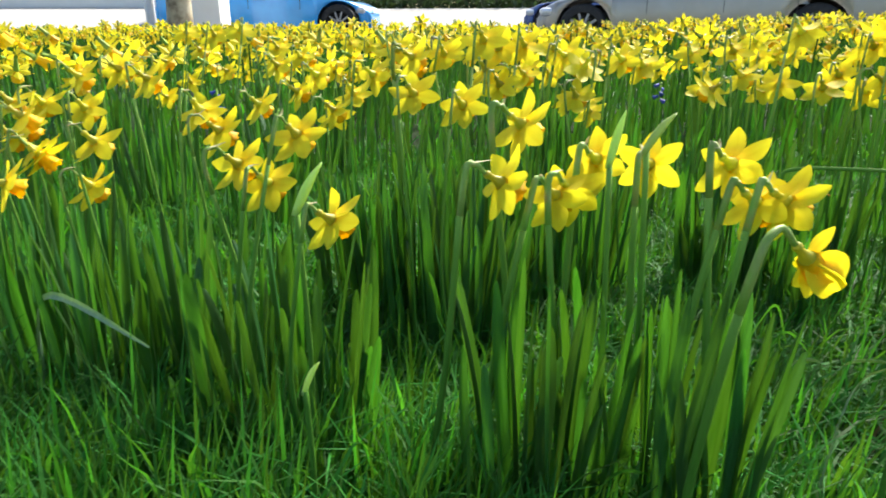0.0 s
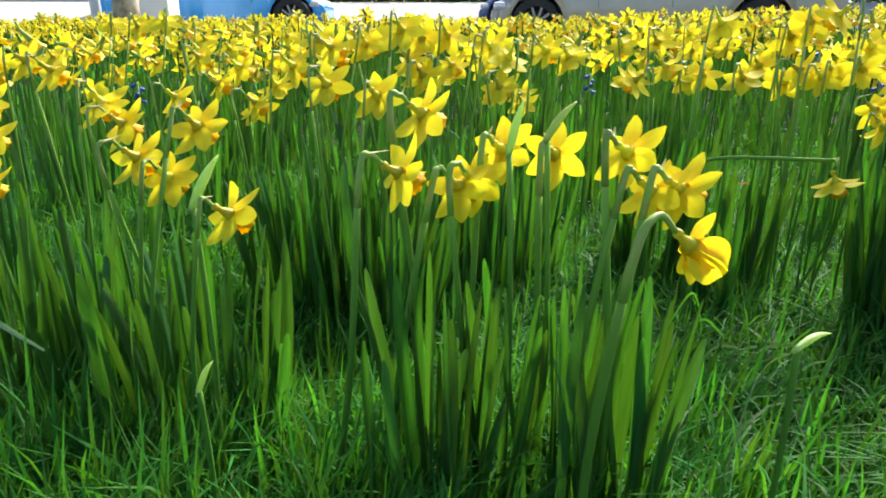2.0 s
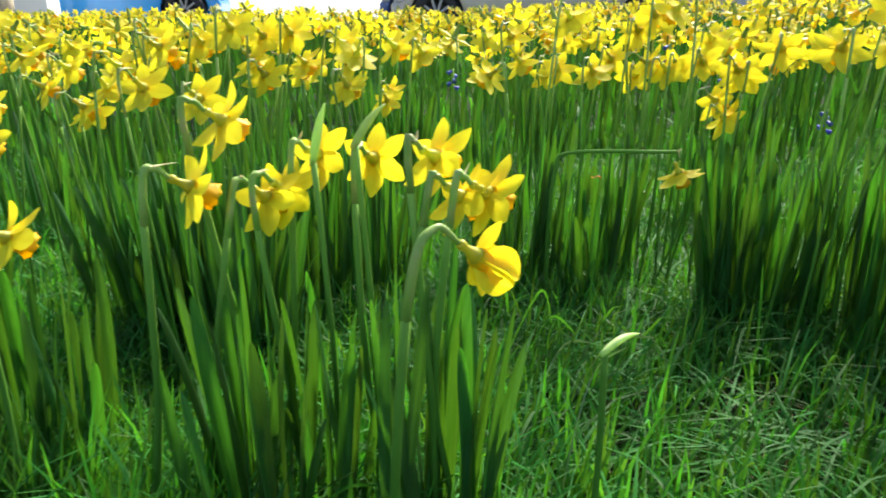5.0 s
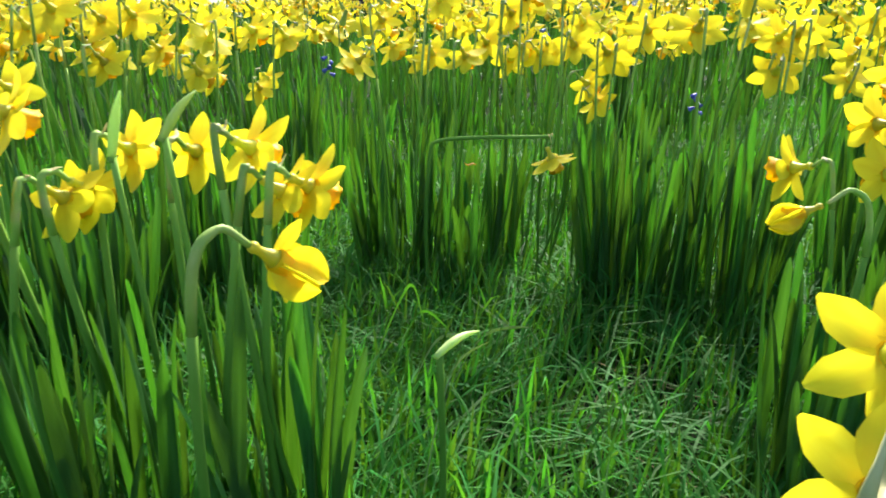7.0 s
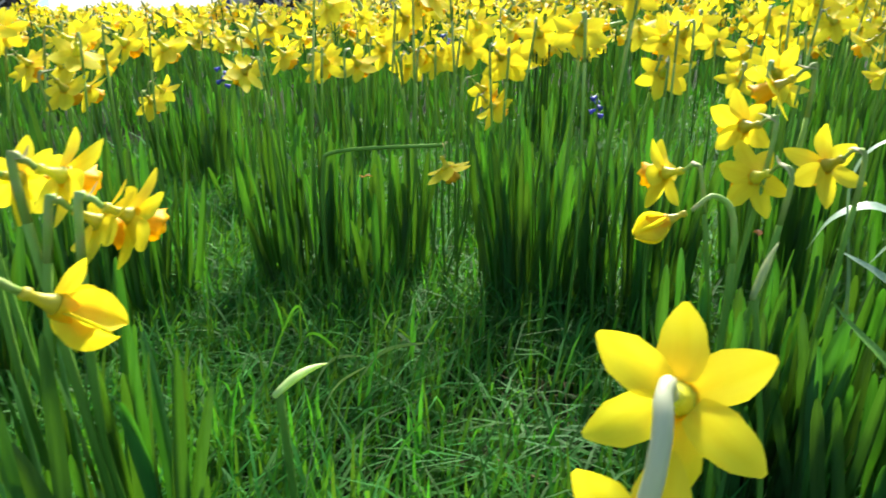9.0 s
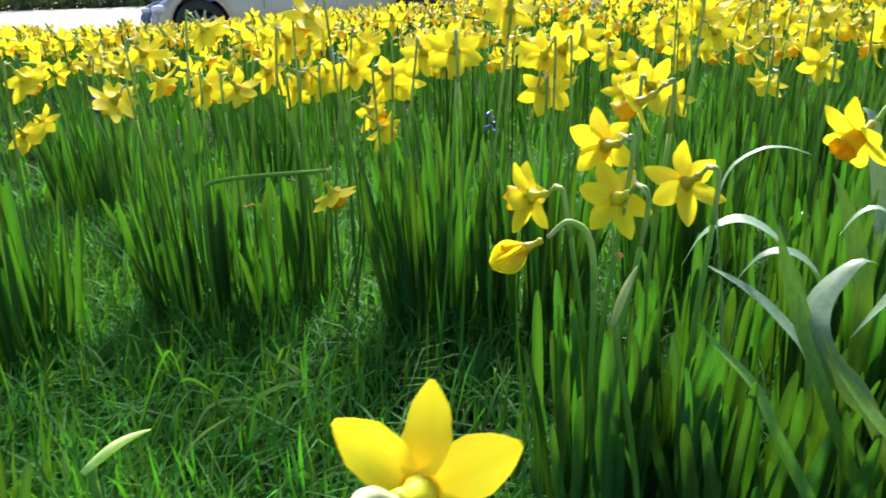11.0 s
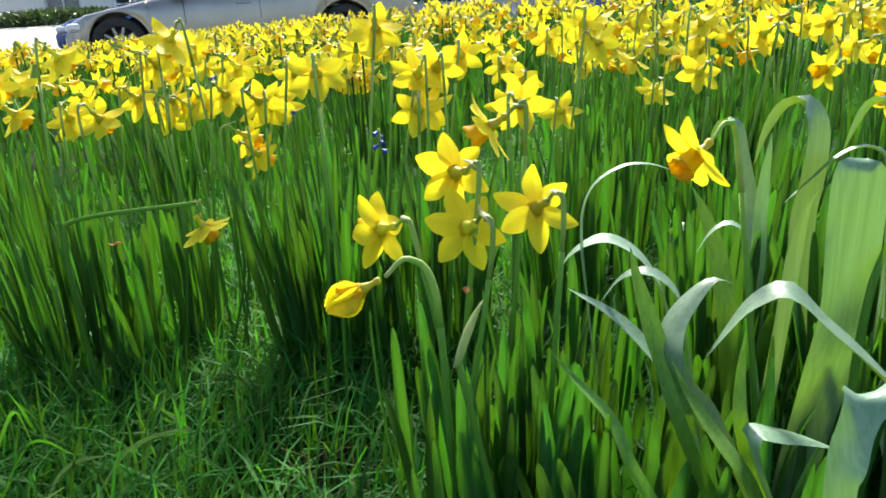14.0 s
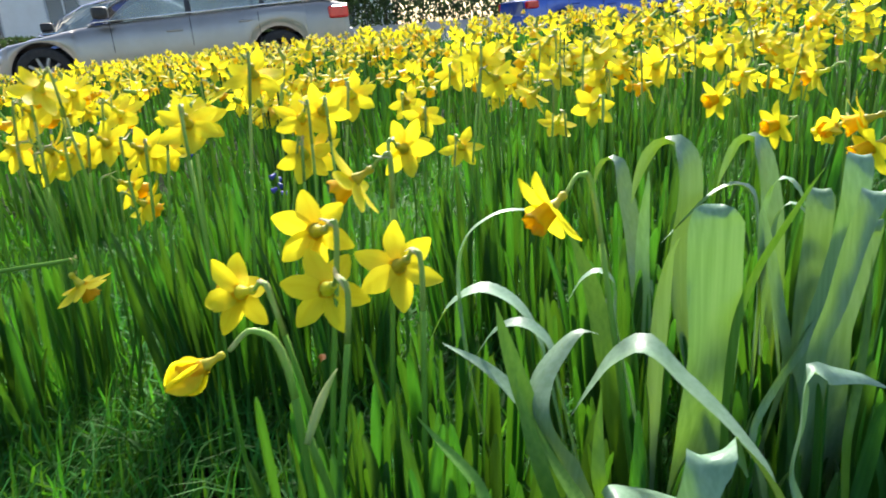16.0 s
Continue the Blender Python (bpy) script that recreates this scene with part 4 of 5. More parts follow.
def far_field():
    r = random.Random(5)
    inv = ROAD.inverted()

    def keep(a, b):
        q = inv @ Vector((a, b, 0))
        return behind_near(a, b) and 1.46 < math.hypot(a - 0.3, b) and q.y < -2.9 and a < 12 and (q.y > -3.6 or noise.noise((a * 0.5, b * 0.5, 4)) > (0.1 if a > 2.5 else -0.2) or (math.hypot(a - 0.3, b) < 3.1 and noise.noise((a * 1.7, b * 1.7, 9)) > -0.22))

    fv, ff, fk = far_flower()
    V, F, K, n = [], [], [], 0
    LV, LF, ln = [], [], 0
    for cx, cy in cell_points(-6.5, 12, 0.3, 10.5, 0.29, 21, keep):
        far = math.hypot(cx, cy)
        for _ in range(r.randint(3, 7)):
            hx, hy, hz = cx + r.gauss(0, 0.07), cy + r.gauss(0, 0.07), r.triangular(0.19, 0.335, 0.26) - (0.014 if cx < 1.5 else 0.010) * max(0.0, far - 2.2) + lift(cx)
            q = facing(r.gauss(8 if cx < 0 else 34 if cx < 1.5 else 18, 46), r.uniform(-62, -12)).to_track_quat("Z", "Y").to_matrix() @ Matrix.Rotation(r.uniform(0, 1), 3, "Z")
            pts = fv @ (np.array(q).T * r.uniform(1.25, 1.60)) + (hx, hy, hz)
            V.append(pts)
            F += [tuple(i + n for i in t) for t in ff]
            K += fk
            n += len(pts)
            w = 0.0022
            g = lift(cx)
            LV += [(hx - w, hy - 0.02, g), (hx + w, hy - 0.02, g), (hx + w, hy - 0.025, hz - 0.008), (hx - w, hy - 0.025, hz - 0.008), (hx, hy - 0.02 - w, g), (hx, hy - 0.02 + w, g), (hx, hy - 0.025 + w, hz - 0.008), (hx, hy - 0.025 - w, hz - 0.008)]
            LF += [(ln, ln + 1, ln + 2, ln + 3), (ln + 4, ln + 5, ln + 6, ln + 7)]
            ln += 8
        for _ in range(26 if far < 4 else 14):
            a = r.uniform(0, 6.28)
            bx, by = cx + r.gauss(0, 0.085), cy + r.gauss(0, 0.085)
            w, h = r.uniform(0.003, 0.0055) * (1 if far < 4 else 1.4), r.uniform(0.13, 0.23)
            lx, ly = r.gauss(0, 0.03), r.gauss(0, 0.03)
            c, s = math.cos(a) * w, math.sin(a) * w
            g = lift(cx)
            LV += [(bx - c, by - s, g), (bx + c, by + s, g), (bx + c + lx * 0.4, by + s + ly * 0.4, g + h * 0.6), (bx - c + lx * 0.4, by - s + ly * 0.4, g + h * 0.6), (bx + lx, by + ly, g + h)]
            LF += [(ln, ln + 1, ln + 2, ln + 3), (ln + 3, ln + 2, ln + 4)]
            ln += 5
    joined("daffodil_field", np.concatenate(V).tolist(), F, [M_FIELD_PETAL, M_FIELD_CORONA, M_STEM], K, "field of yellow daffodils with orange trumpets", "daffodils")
    joined("daffodil_foliage", LV, LF, [M_FIELD_LEAF], [0] * len(LF), "mass of upright green daffodil leaves and stems", "foliage")


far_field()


# ---- grass ----
def grass(name, count, area, lengths, width, seed, mat, label, lie=0.55, keep=None, comb=0.5):
    r = np.random.RandomState(seed)
    x = r.uniform(area[0], area[1], count)
    y = r.uniform(area[2], area[3], count)
    if keep is not None:
        ok = keep(x, y, r)
        x, y = x[ok], y[ok]
    n = len(x)
    h = r.uniform(lengths[0], lengths[1], n) * r.uniform(0.6, 1.0, n)
    a = r.vonmises(0.6, comb, n)
    dx, dy = np.cos(a), np.sin(a)
    droop = np.abs(r.normal(0, lie, n)) + 0.08
    tw = r.uniform(-0.7, 0.7, n)
    sx, sy = -np.sin(a + tw), np.cos(a + tw)
    w = width * r.uniform(0.6, 1.3, n) * 0.5
    rise = np.minimum(0.16, 0.04 * np.maximum(0.0, x - 1.0))
    rows = []
    for s, k in ((0.0, 0.8), (0.35, 1.0), (0.7, 0.75)):
        out = h * droop * s ** 1.7
        up = h * (s - 0.35 * np.minimum(droop, 1.6) * s ** 2.2) + rise
        for sg in (-1, 1):
            rows.append(np.stack([x + dx * out + sg * sx * w * k, y + dy * out + sg * sy * w * k, up - 0.004], 1))
    rows.append(np.stack([x + dx * h * droop, y + dy * h * droop, h * (1 - 0.35 * np.minimum(droop, 1.6)) - 0.004 - 0.10 * h * droop + rise], 1))
    v = np.stack(rows, 1).reshape(-1, 3)
    b = (np.arange(n) * 7)[:, None]
    quads = np.concatenate([b + [0, 1, 3, 2], b + [2, 3, 5, 4]], 0).tolist()
    tris = (b + [4, 5, 6]).tolist()
    me = bpy.data.meshes.new(name)
    me.from_pydata(v.tolist(), [], quads + tris)
    me.materials.append(mat)
    me.polygons.foreach_set("use_smooth", [True] * len(me.polygons))
    me.update()
    return tagged(link(name, me), label, "grass", kind="stuff")


def in_bed(x, y, r):
    return (y > 0.03) & (x > -0.75 * y - 0.22) & (x < 4.0 * y + 0.80)


grass("lawn_grass", 84000, (-0.9, 2.2, 0.03, 1.3), (0.045, 0.118), 0.0027, 1, M_GRASS, "short green lawn grass between the flowers", 0.8,
      lambda x, y, r: in_bed(x, y, r) & (r.uniform(0, 1, len(x)) > 0.78 * np.exp(-(((x - 0.455) / 0.085) ** 2 + ((y - 0.505) / 0.085) ** 2))), 0.7)
grass("lawn_grass", 44000, (-1.1, 2.2, 0.50, 1.75), (0.045, 0.095), 0.0028, 7, M_GRASS, "longer green grass between the daffodil clumps", 0.6, in_bed)
grass("tall_grass", 9500, (-0.55, 0.32, 0.08, 0.52), (0.06, 0.15), 0.0028, 2, M_GRASS, "taller green grass blades at the front of the bed", 0.45,
      lambda x, y, r: in_bed(x, y, r) & (x < 0.05 + r.uniform(0, 0.25, len(x))))
grass("tall_grass", 3000, (-0.38, 0.06, 0.22, 0.44), (0.08, 0.16), 0.0030, 9, M_GRASS, "taller green grass blades at the front of the bed", 0.40,
      lambda x, y, r: y < 0.46 - 0.2 * np.abs(x + 0.1))
grass("tall_grass", 1500, (0.10, 0.50, 0.10, 0.34), (0.06, 0.12), 0.0042, 6, M_GRASS, "taller upright green grass blades in the lawn", 0.28,
      lambda x, y, r: in_bed(x, y, r) & (np.hypot(x - 0.27, (y - 0.20) * 1.3) < 0.04 + r.exponential(0.07, len(x))))
grass("dry_grass", 600, (0.15, 0.75, 0.12, 0.62), (0.025, 0.055), 0.0017, 3, M_STRAW, "dry straw-coloured grass lying in the lawn", 1.6,
      lambda x, y, r: in_bed(x, y, r) & (np.hypot(x - 0.44, y - 0.47) < 0.05 + r.exponential(0.10, len(x))))
grass("lawn_grass", 190000, (-6.5, 7.5, -5.0, 1.9), (0.05, 0.10), 0.0080, 8, M_GRASS, "green lawn grass round the flower bed", 0.6,
      lambda x, y, r: ~in_bed(x, y, r) & (r.uniform(0, 1, len(x)) < 1.25 * np.exp(-((x - 0.5) / 4.2) ** 2 - (y / 3.0) ** 2)))
grass("far_grass", 60000, (-5, 9, 0.25, 6.5), (0.05, 0.12), 0.007, 4, M_GRASS, "green grass under the distant daffodils", 0.5, lambda x, y, r: (x > -0.8 * y - 0.3) & (x < 8 * y + 1.0) & ((y > 1.25) | (x > 2.1)))


# ---- small blue spring flowers ----
def blue_flower(x, y, h, seed):
    r = random.Random(seed)
    thing = new("blue_flower")
    thing.location = (x, y, 0)
    tagged(thing, "small blue spring flower spike among daffodil leaves", "flower", "blue spring flowers")
    path = smooth_path([Vector((0, 0, 0)), Vector((0.003, 0, h * 0.5)), Vector((0.002, 0.002, h))], 4)
    v, f = tube(path, [0.0014] * len(path), 6)
    link("stem", mesh_of("stem", v, f, M_STEM), thing)
    for i in range(5):
        a, z = i * 2.4, h - 0.022 + 0.005 * i
        bell = []
        for rad, d in ((0.0006, 0.0), (0.0018, 0.003), (0.0022, 0.006), (0.0034, 0.008)):
            bell.append((rad, d))
        d = Vector((math.cos(a), math.sin(a), -0.5)).normalized()
        v, f = tube([Vector((0.002, 0.002, z)) + d * q for _, q in bell], [q for q, _ in bell], 6)
        link("bell", mesh_of("bell", v, f, M_BLUE_PETAL), thing)


for i, (bx, by, bh) in enumerate(((0.655, 0.690, 0.232), (0.605, 0.814, 0.270), (-0.291, 0.895, 0.255), (0.281, 0.916, 0.262), (0.534, 0.830, 0.295))):
    blue_flower(bx, by, bh, i)


# ---- single long blades, a low bud and withered bits in the lawn ----
def long_blade(root, mid, tip, width, mat, label, stand=0.2):
    a, b, c = Vector((*root, 0)), Vector(mid), Vector(tip)
    path = hermite([a, b, c], [UP * b.z * 0.9 + (b - a) * 0.5, (c - a) * 0.45, (c - b) * 0.9 - UP * 0.01], 7)
    n = len(path)
    widths = [width * (0.8 + 0.2 * math.sin(i / n * 3)) * (1 if i < n * 0.6 else max(0.08, 1 - ((i - n * 0.6) / (n * 0.4)) ** 2)) for i in range(n)]
    d = c - a
    v, f = ribbon([q - a for q in path], widths, Vector((d.y, -d.x, stand)), 0.0004, 0.15)
    ob = link("grass_blade", mesh_of("grass_blade", v, f, mat))
    ob.location = a
    tagged(ob, label, "grass blade", "long grass blades")


ARCH = "long arching green grass blade above the lawn"
PALE = "long pale grey-green blade bent over the grass"
long_blade((-0.060, 0.290), (0.000, 0.365, 0.085), (0.036, 0.420, 0.106), 0.0048, M_GRASS, ARCH)
long_blade((0.035, 0.310), (0.092, 0.335, 0.085), (0.122, 0.345, 0.086), 0.0042, M_GRASS, ARCH)
long_blade((-0.350, 0.535), (-0.318, 0.505, 0.132), (-0.206, 0.435, 0.124), 0.0058, M_STRAP, PALE, -0.35)
long_blade((0.240, 0.535), (0.282, 0.545, 0.106), (0.292, 0.530, 0.080), 0.0030, M_GRASS, ARCH)
long_blade((0.240, 0.500), (0.285, 0.530, 0.086), (0.312, 0.528, 0.072), 0.0028, M_GRASS, ARCH)
long_blade((0.240, 0.370), (0.272, 0.405, 0.100), (0.305, 0.420, 0.116), 0.0036, M_STRAP, PALE)
long_blade((0.270, 0.515), (0.300, 0.530, 0.058), (0.330, 0.536, 0.058), 0.0044, M_STRAP, PALE)
long_blade((0.295, 0.500), (0.340, 0.526, 0.058), (0.388, 0.531, 0.060), 0.0056, M_STRAP, PALE)
bud_stem((-0.085, 0.350), (-0.080, 0.352, 0.138), (-0.070, 0.352, 0.158), "low pale yellow daffodil bud hidden in grass", 0.75)


def withered_bit(x, y, z, size, label):
    r = random.Random(round(x * 1000))
    pts = [Vector((-size, 0, 0)), Vector((-size * 0.3, size * 0.2, size * 0.35)), Vector((size * 0.5, 0, size * 0.1)), Vector((size, -size * 0.2, size * 0.5))]
    v, f = ribbon(smooth_path(pts, 3), [size * q for q in (0.2, 0.5, 0.7, 0.8, 0.8, 0.7, 0.6, 0.5, 0.3, 0.1)], Vector((0, 1, 0.4)), 0.0003, 0.5)
    ob = link("withered_leaf", mesh_of("withered_leaf", v, f, M_WITHERED))
    ob.matrix_basis = pose(x, y, z, 0, 0, r.uniform(0, 360))
    tagged(ob, label, "withered leaf")


withered_bit(0.383, 0.672, 0.172, 0.006, "small curled brown withered leaf caught in foliage")
withered_bit(0.496, 0.304, 0.214, 0.004, "small orange withered petal caught in foliage")

# ---- parked cars ----
def wheel(parent, x, y, rad, side):
    hub = new("wheel")
    hub.parent = parent
    hub.matrix_basis = pose(x, y, rad, 90, 0, 0)
    for nm, mat, prof in (("tyre", M_RUBBER, ((0.66, -0.10), (0.90, -0.11), (0.99, -0.08), (1.0, 0.0), (0.99, 0.08), (0.90, 0.11), (0.66, 0.10))),
                          ("rim", M_ALLOY, ((0.02, 0.05), (0.12, 0.06), (0.14, 0.02), (0.58, -0.02), (0.62, 0.05), (0.67, 0.09), (0.69, 0.10), (0.69, -0.09)))):
        n = 40
        v = [(rad * q * math.cos(2 * math.pi * k / n), rad * q * math.sin(2 * math.pi * k / n), z * -side) for q, z in prof for k in range(n)]
        f = [(j * n + k, j * n + (k + 1) % n, (j + 1) * n + (k + 1) % n, (j + 1) * n + k) for j in range(len(prof) - 1) for k in range(n)]
        link(nm, mesh_of(nm, v, f, mat if nm == "tyre" else M_TRIM), hub)
    for k in range(10):
        bm = bmesh.new()
        block(bm, rad * 0.10, rad * 0.66, -rad * 0.055, rad * 0.055, 0.055 * -side - 0.012, 0.055 * -side + 0.012, 0.006)
        sp = part("spoke", bm, M_ALLOY, hub)
        sp.matrix_basis = pose(0, 0, 0, 0, 0, 36 * k)


def lerp_profile(table, x):
    for (a, u), (b, w) in zip(table, table[1:]):
        if x <= b:
            t = (x - a) / (b - a)
            return u + (w - u) * t
    return table[-1][1]


def parked_car(m, paint, label, length=4.7, base=2.79, width=1.82, height=1.44, estate=True):
    """A car with its nose towards -x, standing on z = 0."""
    thing = new("parked_car")
    thing.matrix_basis = m
    tagged(thing, label, "car", "parked cars")
    hl, hb, hw, rad = length / 2, base / 2, width / 2, 0.325
    nose = -hl + 0.26
    fx, rx = -hb - 0.03, hb - 0.03
    belt = [(nose, 0.50), (nose + 0.08, 0.60), (nose + 0.30, 0.69), (nose + 0.7, 0.755), (-0.95, 0.835), (-0.6, 0.865), (0.6, 0.915), (hl - 0.3, 0.98), (hl, 0.92)]
    halfw = [(nose, 0.58 * hw), (nose + 0.10, 0.76 * hw), (nose + 0.30, 0.90 * hw), (nose + 0.55, 0.96 * hw), (nose + 1.0, hw), (hl - 1.0, hw), (hl - 0.35, 0.95 * hw), (hl - 0.08, 0.86 * hw), (hl, 0.76 * hw)]
    arch = rad * 1.14

    def bottom(x):
        z = 0.20 if nose + 0.3 < x < hl - 0.35 else 0.27
        for c in (fx, rx):
            d = abs(x - c)
            if d < arch:
                z = max(z, rad + math.sqrt(arch * arch - d * d))
        return z

    xs = sorted({round(nose + (hl - nose) * i / 44, 4) for i in range(45)} | {round(c + arch * math.sin(a * math.pi / 28), 4) for c in (fx, rx) for a in range(-14, 15)})
    sect = ((0.985, 0.0), (0.995, 0.16), (1.0, 0.42), (0.992, 0.66), (0.985, 0.76), (0.955, 0.92), (0.90, 1.0))
    verts, faces = [], []
    n = 2 * len(sect)
    for x in xs:
        zb, zt, w = bottom(x), lerp_profile(belt, x), lerp_profile(halfw, x)
        half = [(w * a, zb + (zt - zb) * q) for a, q in sect]
        for yy, zz in half:
            verts.append((x, -yy, zz))
        for yy, zz in reversed(half):
            verts.append((x, yy, zz + 0.0))
    for i in range(len(xs) - 1):
        for k in range(n - 1):
            faces.append((i * n + k, i * n + k + 1, (i + 1) * n + k + 1, (i + 1) * n + k))
    faces.append(tuple(range(n)))
    faces.append(tuple(reversed(range((len(xs) - 1) * n, len(xs) * n))))
    link("body", mesh_of("body", verts, [q[::-1] for q in faces], paint), thing)
    # cabin: roof and pillars in paint, windows set in it
    x0, x1, x2, x3 = -0.88, -0.15, (hl - 0.95 if estate else 1.0), (hl - 0.22 if estate else 1.75)
    zb0, zr = 0.86, height
    wb, wr = hw * 0.91, hw * 0.72

    def rail(x, s, y_sign):
        return Vector((x, y_sign * (wb + (wr - wb) * s), 0))

    roof_v, roof_f = [], []
    stations = [(x0, zb0), (x0 + 0.35, zb0 + 0.24), (x1, zr - 0.10), (x1 + 0.35, zr - 0.02), (0.5, zr), (x2 - 0.2, zr - 0.03), (x2 + 0.15, zr - 0.09), (x3, zb0 + 0.12)]
    for x, z in stations:
        s = min(1.0, (z - zb0) / (zr - zb0))
        w = wb + (wr - wb) * s
        for yy, dz in ((-w, -0.03), (-w * 0.93, 0.0), (-w * 0.5, 0.02), (0, 0.028), (w * 0.5, 0.02), (w * 0.93, 0.0), (w, -0.03)):
            roof_v.append((x, yy, z + dz * s))
    for i in range(len(stations) - 1):
        for k in range(6):
            roof_f.append((i * 7 + k, (i + 1) * 7 + k, (i + 1) * 7 + k + 1, i * 7 + k + 1))
    link("roof", mesh_of("roof", roof_v, [q[::-1] for q in roof_f], paint), thing)
    wins = [(-0.62, -0.12, 0.27, 0.27), (0.33, 0.33, 1.18, 1.10), (1.24, 1.16, x3 - 0.28, x2 - 0.02)] if estate else [(-0.62, -0.12, 0.27, 0.27), (0.33, 0.33, 1.35, 0.98)]
    for sgn in (-1, 1):
        for a, b, c, d in wins:
            zlow, zhigh = 0.892 + 0.042 * (a + 0.8), zr - 0.10
            v = []
            for off in (0.0, -0.012):
                for x, z in ((a, zlow), (c, zlow + 0.02), (d, zhigh), (b, zhigh)):
                    s = (z - zb0) / (zr - zb0)
                    v.append((x, sgn * (wb + (wr - wb) * s + 0.006 + off), z))
            f = [(0, 1, 2, 3), (7, 6, 5, 4), (0, 4, 5, 1), (1, 5, 6, 2), (2, 6, 7, 3), (3, 7, 4, 0)]
            link("side_window", mesh_of("side_window", v, f, M_GLASS, False), thing, label="tinted glass side window")
        for xx in (0.30, 1.21) if estate else (0.30,):
            v, f = ribbon([Vector((xx, sgn * (wb + (wr - wb) * s + 0.002), zb0 + (zr - zb0) * s)) for s in (0.0, 0.3, 0.6, 0.85)], [0.07] * 4, Vector((1, 0, 0)), 0.02, 0.0)
            link("pillar", mesh_of("pillar", v, f, M_TRIM), thing)
        v, f = tube([Vector((x, sgn * (wb + 0.004), 0.884 + 0.042 * (x + 0.8))) for x in (-0.80, 0.0, 0.8, x3 - 0.25)], [0.011] * 4, 6)
        link("window_trim", mesh_of("window_trim", v, f, M_CHROME), thing)
        for xx in (-0.62, 0.30, 1.13):
            box_part("door_seam", (xx - 0.004, xx + 0.004, sgn * hw * 0.985 - 0.012, sgn * hw * 0.985 + 0.010, 0.30, 0.88), M_TRIM, thing, 0.001)
        for xx in (0.10, 0.98):
            box_part("door_handle", (xx - 0.10, xx + 0.10, sgn * hw * 0.985 - 0.01, sgn * hw * 0.985 + 0.035, 0.705 + 0.065 * xx, 0.738 + 0.065 * xx), paint, thing, 0.012)
        mir = box_part("wing_mirror", (-0.78, -0.60, sgn * (hw + 0.08) - 0.10, sgn * (hw + 0.08) + 0.10, 0.91, 1.05), M_TRIM, thing, 0.04)
        box_part("headlight", (nose + 0.05, nose + 0.24, sgn * hw * 0.74 - 0.10, sgn * hw * 0.74 + 0.075, 0.49, 0.60), M_HEAD, thing, 0.045)
        box_part("tail_light", (hl - 0.30, hl - 0.03, sgn * hw * 0.84 - 0.10, sgn * hw * 0.84 + 0.085, 0.74, 0.90), M_TAIL, thing, 0.03)
        box_part("sill", (fx + 0.45, rx - 0.45, sgn * hw * 0.97 - 0.03, sgn * hw * 0.97 + 0.012, 0.185, 0.26), M_TRIM, thing, 0.01)
        for c in (fx, rx):
            wheel(thing, c, sgn * (hw - 0.13), rad, sgn)
    box_part("front_bumper", (nose - 0.03, nose + 0.25, -hw * 0.60, hw * 0.60, 0.24, 0.50), paint, thing, 0.06)
    box_part("rear_bumper", (hl - 0.28, hl + 0.06, -hw * 0.80, hw * 0.80, 0.30, 0.62), paint, thing, 0.07)
    box_part("underbody", (nose + 0.2, hl - 0.2, -hw * 0.72, hw * 0.72, 0.22, 0.60), M_TRIM, thing, 0.05)
    v = [(x3 + 0.012, -wb * 0.8, zb0 + 0.16), (x3 + 0.012, wb * 0.8, zb0 + 0.16), (x2 + 0.20, wr * 0.85, zr - 0.12), (x2 + 0.20, -wr * 0.85, zr - 0.12)]
    link("rear_window", mesh_of("rear_window", v + [(x - 0.012, y, z) for x, y, z in v], [(0, 1, 2, 3), (7, 6, 5, 4), (0, 4, 5, 1), (1, 5, 6, 2), (2, 6, 7, 3), (3, 7, 4, 0)], M_GLASS, False), thing)
    v = [(x0 + 0.06, -wb * 0.88, zb0 + 0.03), (x0 + 0.06, wb * 0.88, zb0 + 0.03), (x1 - 0.04, wr * 0.88, zr - 0.12), (x1 - 0.04, -wr * 0.88, zr - 0.12)]
    link("windscreen", mesh_of("windscreen", [(x - 0.02, y, z + 0.03) for x, y, z in v] + [(x - 0.008, y, z + 0.02) for x, y, z in v], [(3, 2, 1, 0), (4, 5, 6, 7), (0, 1, 5, 4), (1, 2, 6, 5), (2, 3, 7, 6), (3, 0, 4, 7)], M_GLASS, False), thing)
    return thing


parked_car(ROAD @ pose(0.03, 0.82, 0), M_SILVER, "silver estate car parked at the kerb behind the daffodils")
parked_car(pose(-3.05, 13.6, -0.13, 0, 0, 176), M_BLUE, "bright blue hatchback parked across the road", 4.1, 2.5, 1.72, 1.46, False)
parked_car(pose(3.5, 13.6, -0.165, 0, 0, ROAD_TURN), M_NAVY, "dark blue car parked ahead of the silver estate", 4.3, 2.6, 1.76, 1.40, False)
parked_car(ROAD @ pose(9.2, 5.0, 0, 0, 0, 178), M_ROYAL, "royal blue car parked beyond the flower bed", 4.2, 2.55, 1.76, 1.42, False)


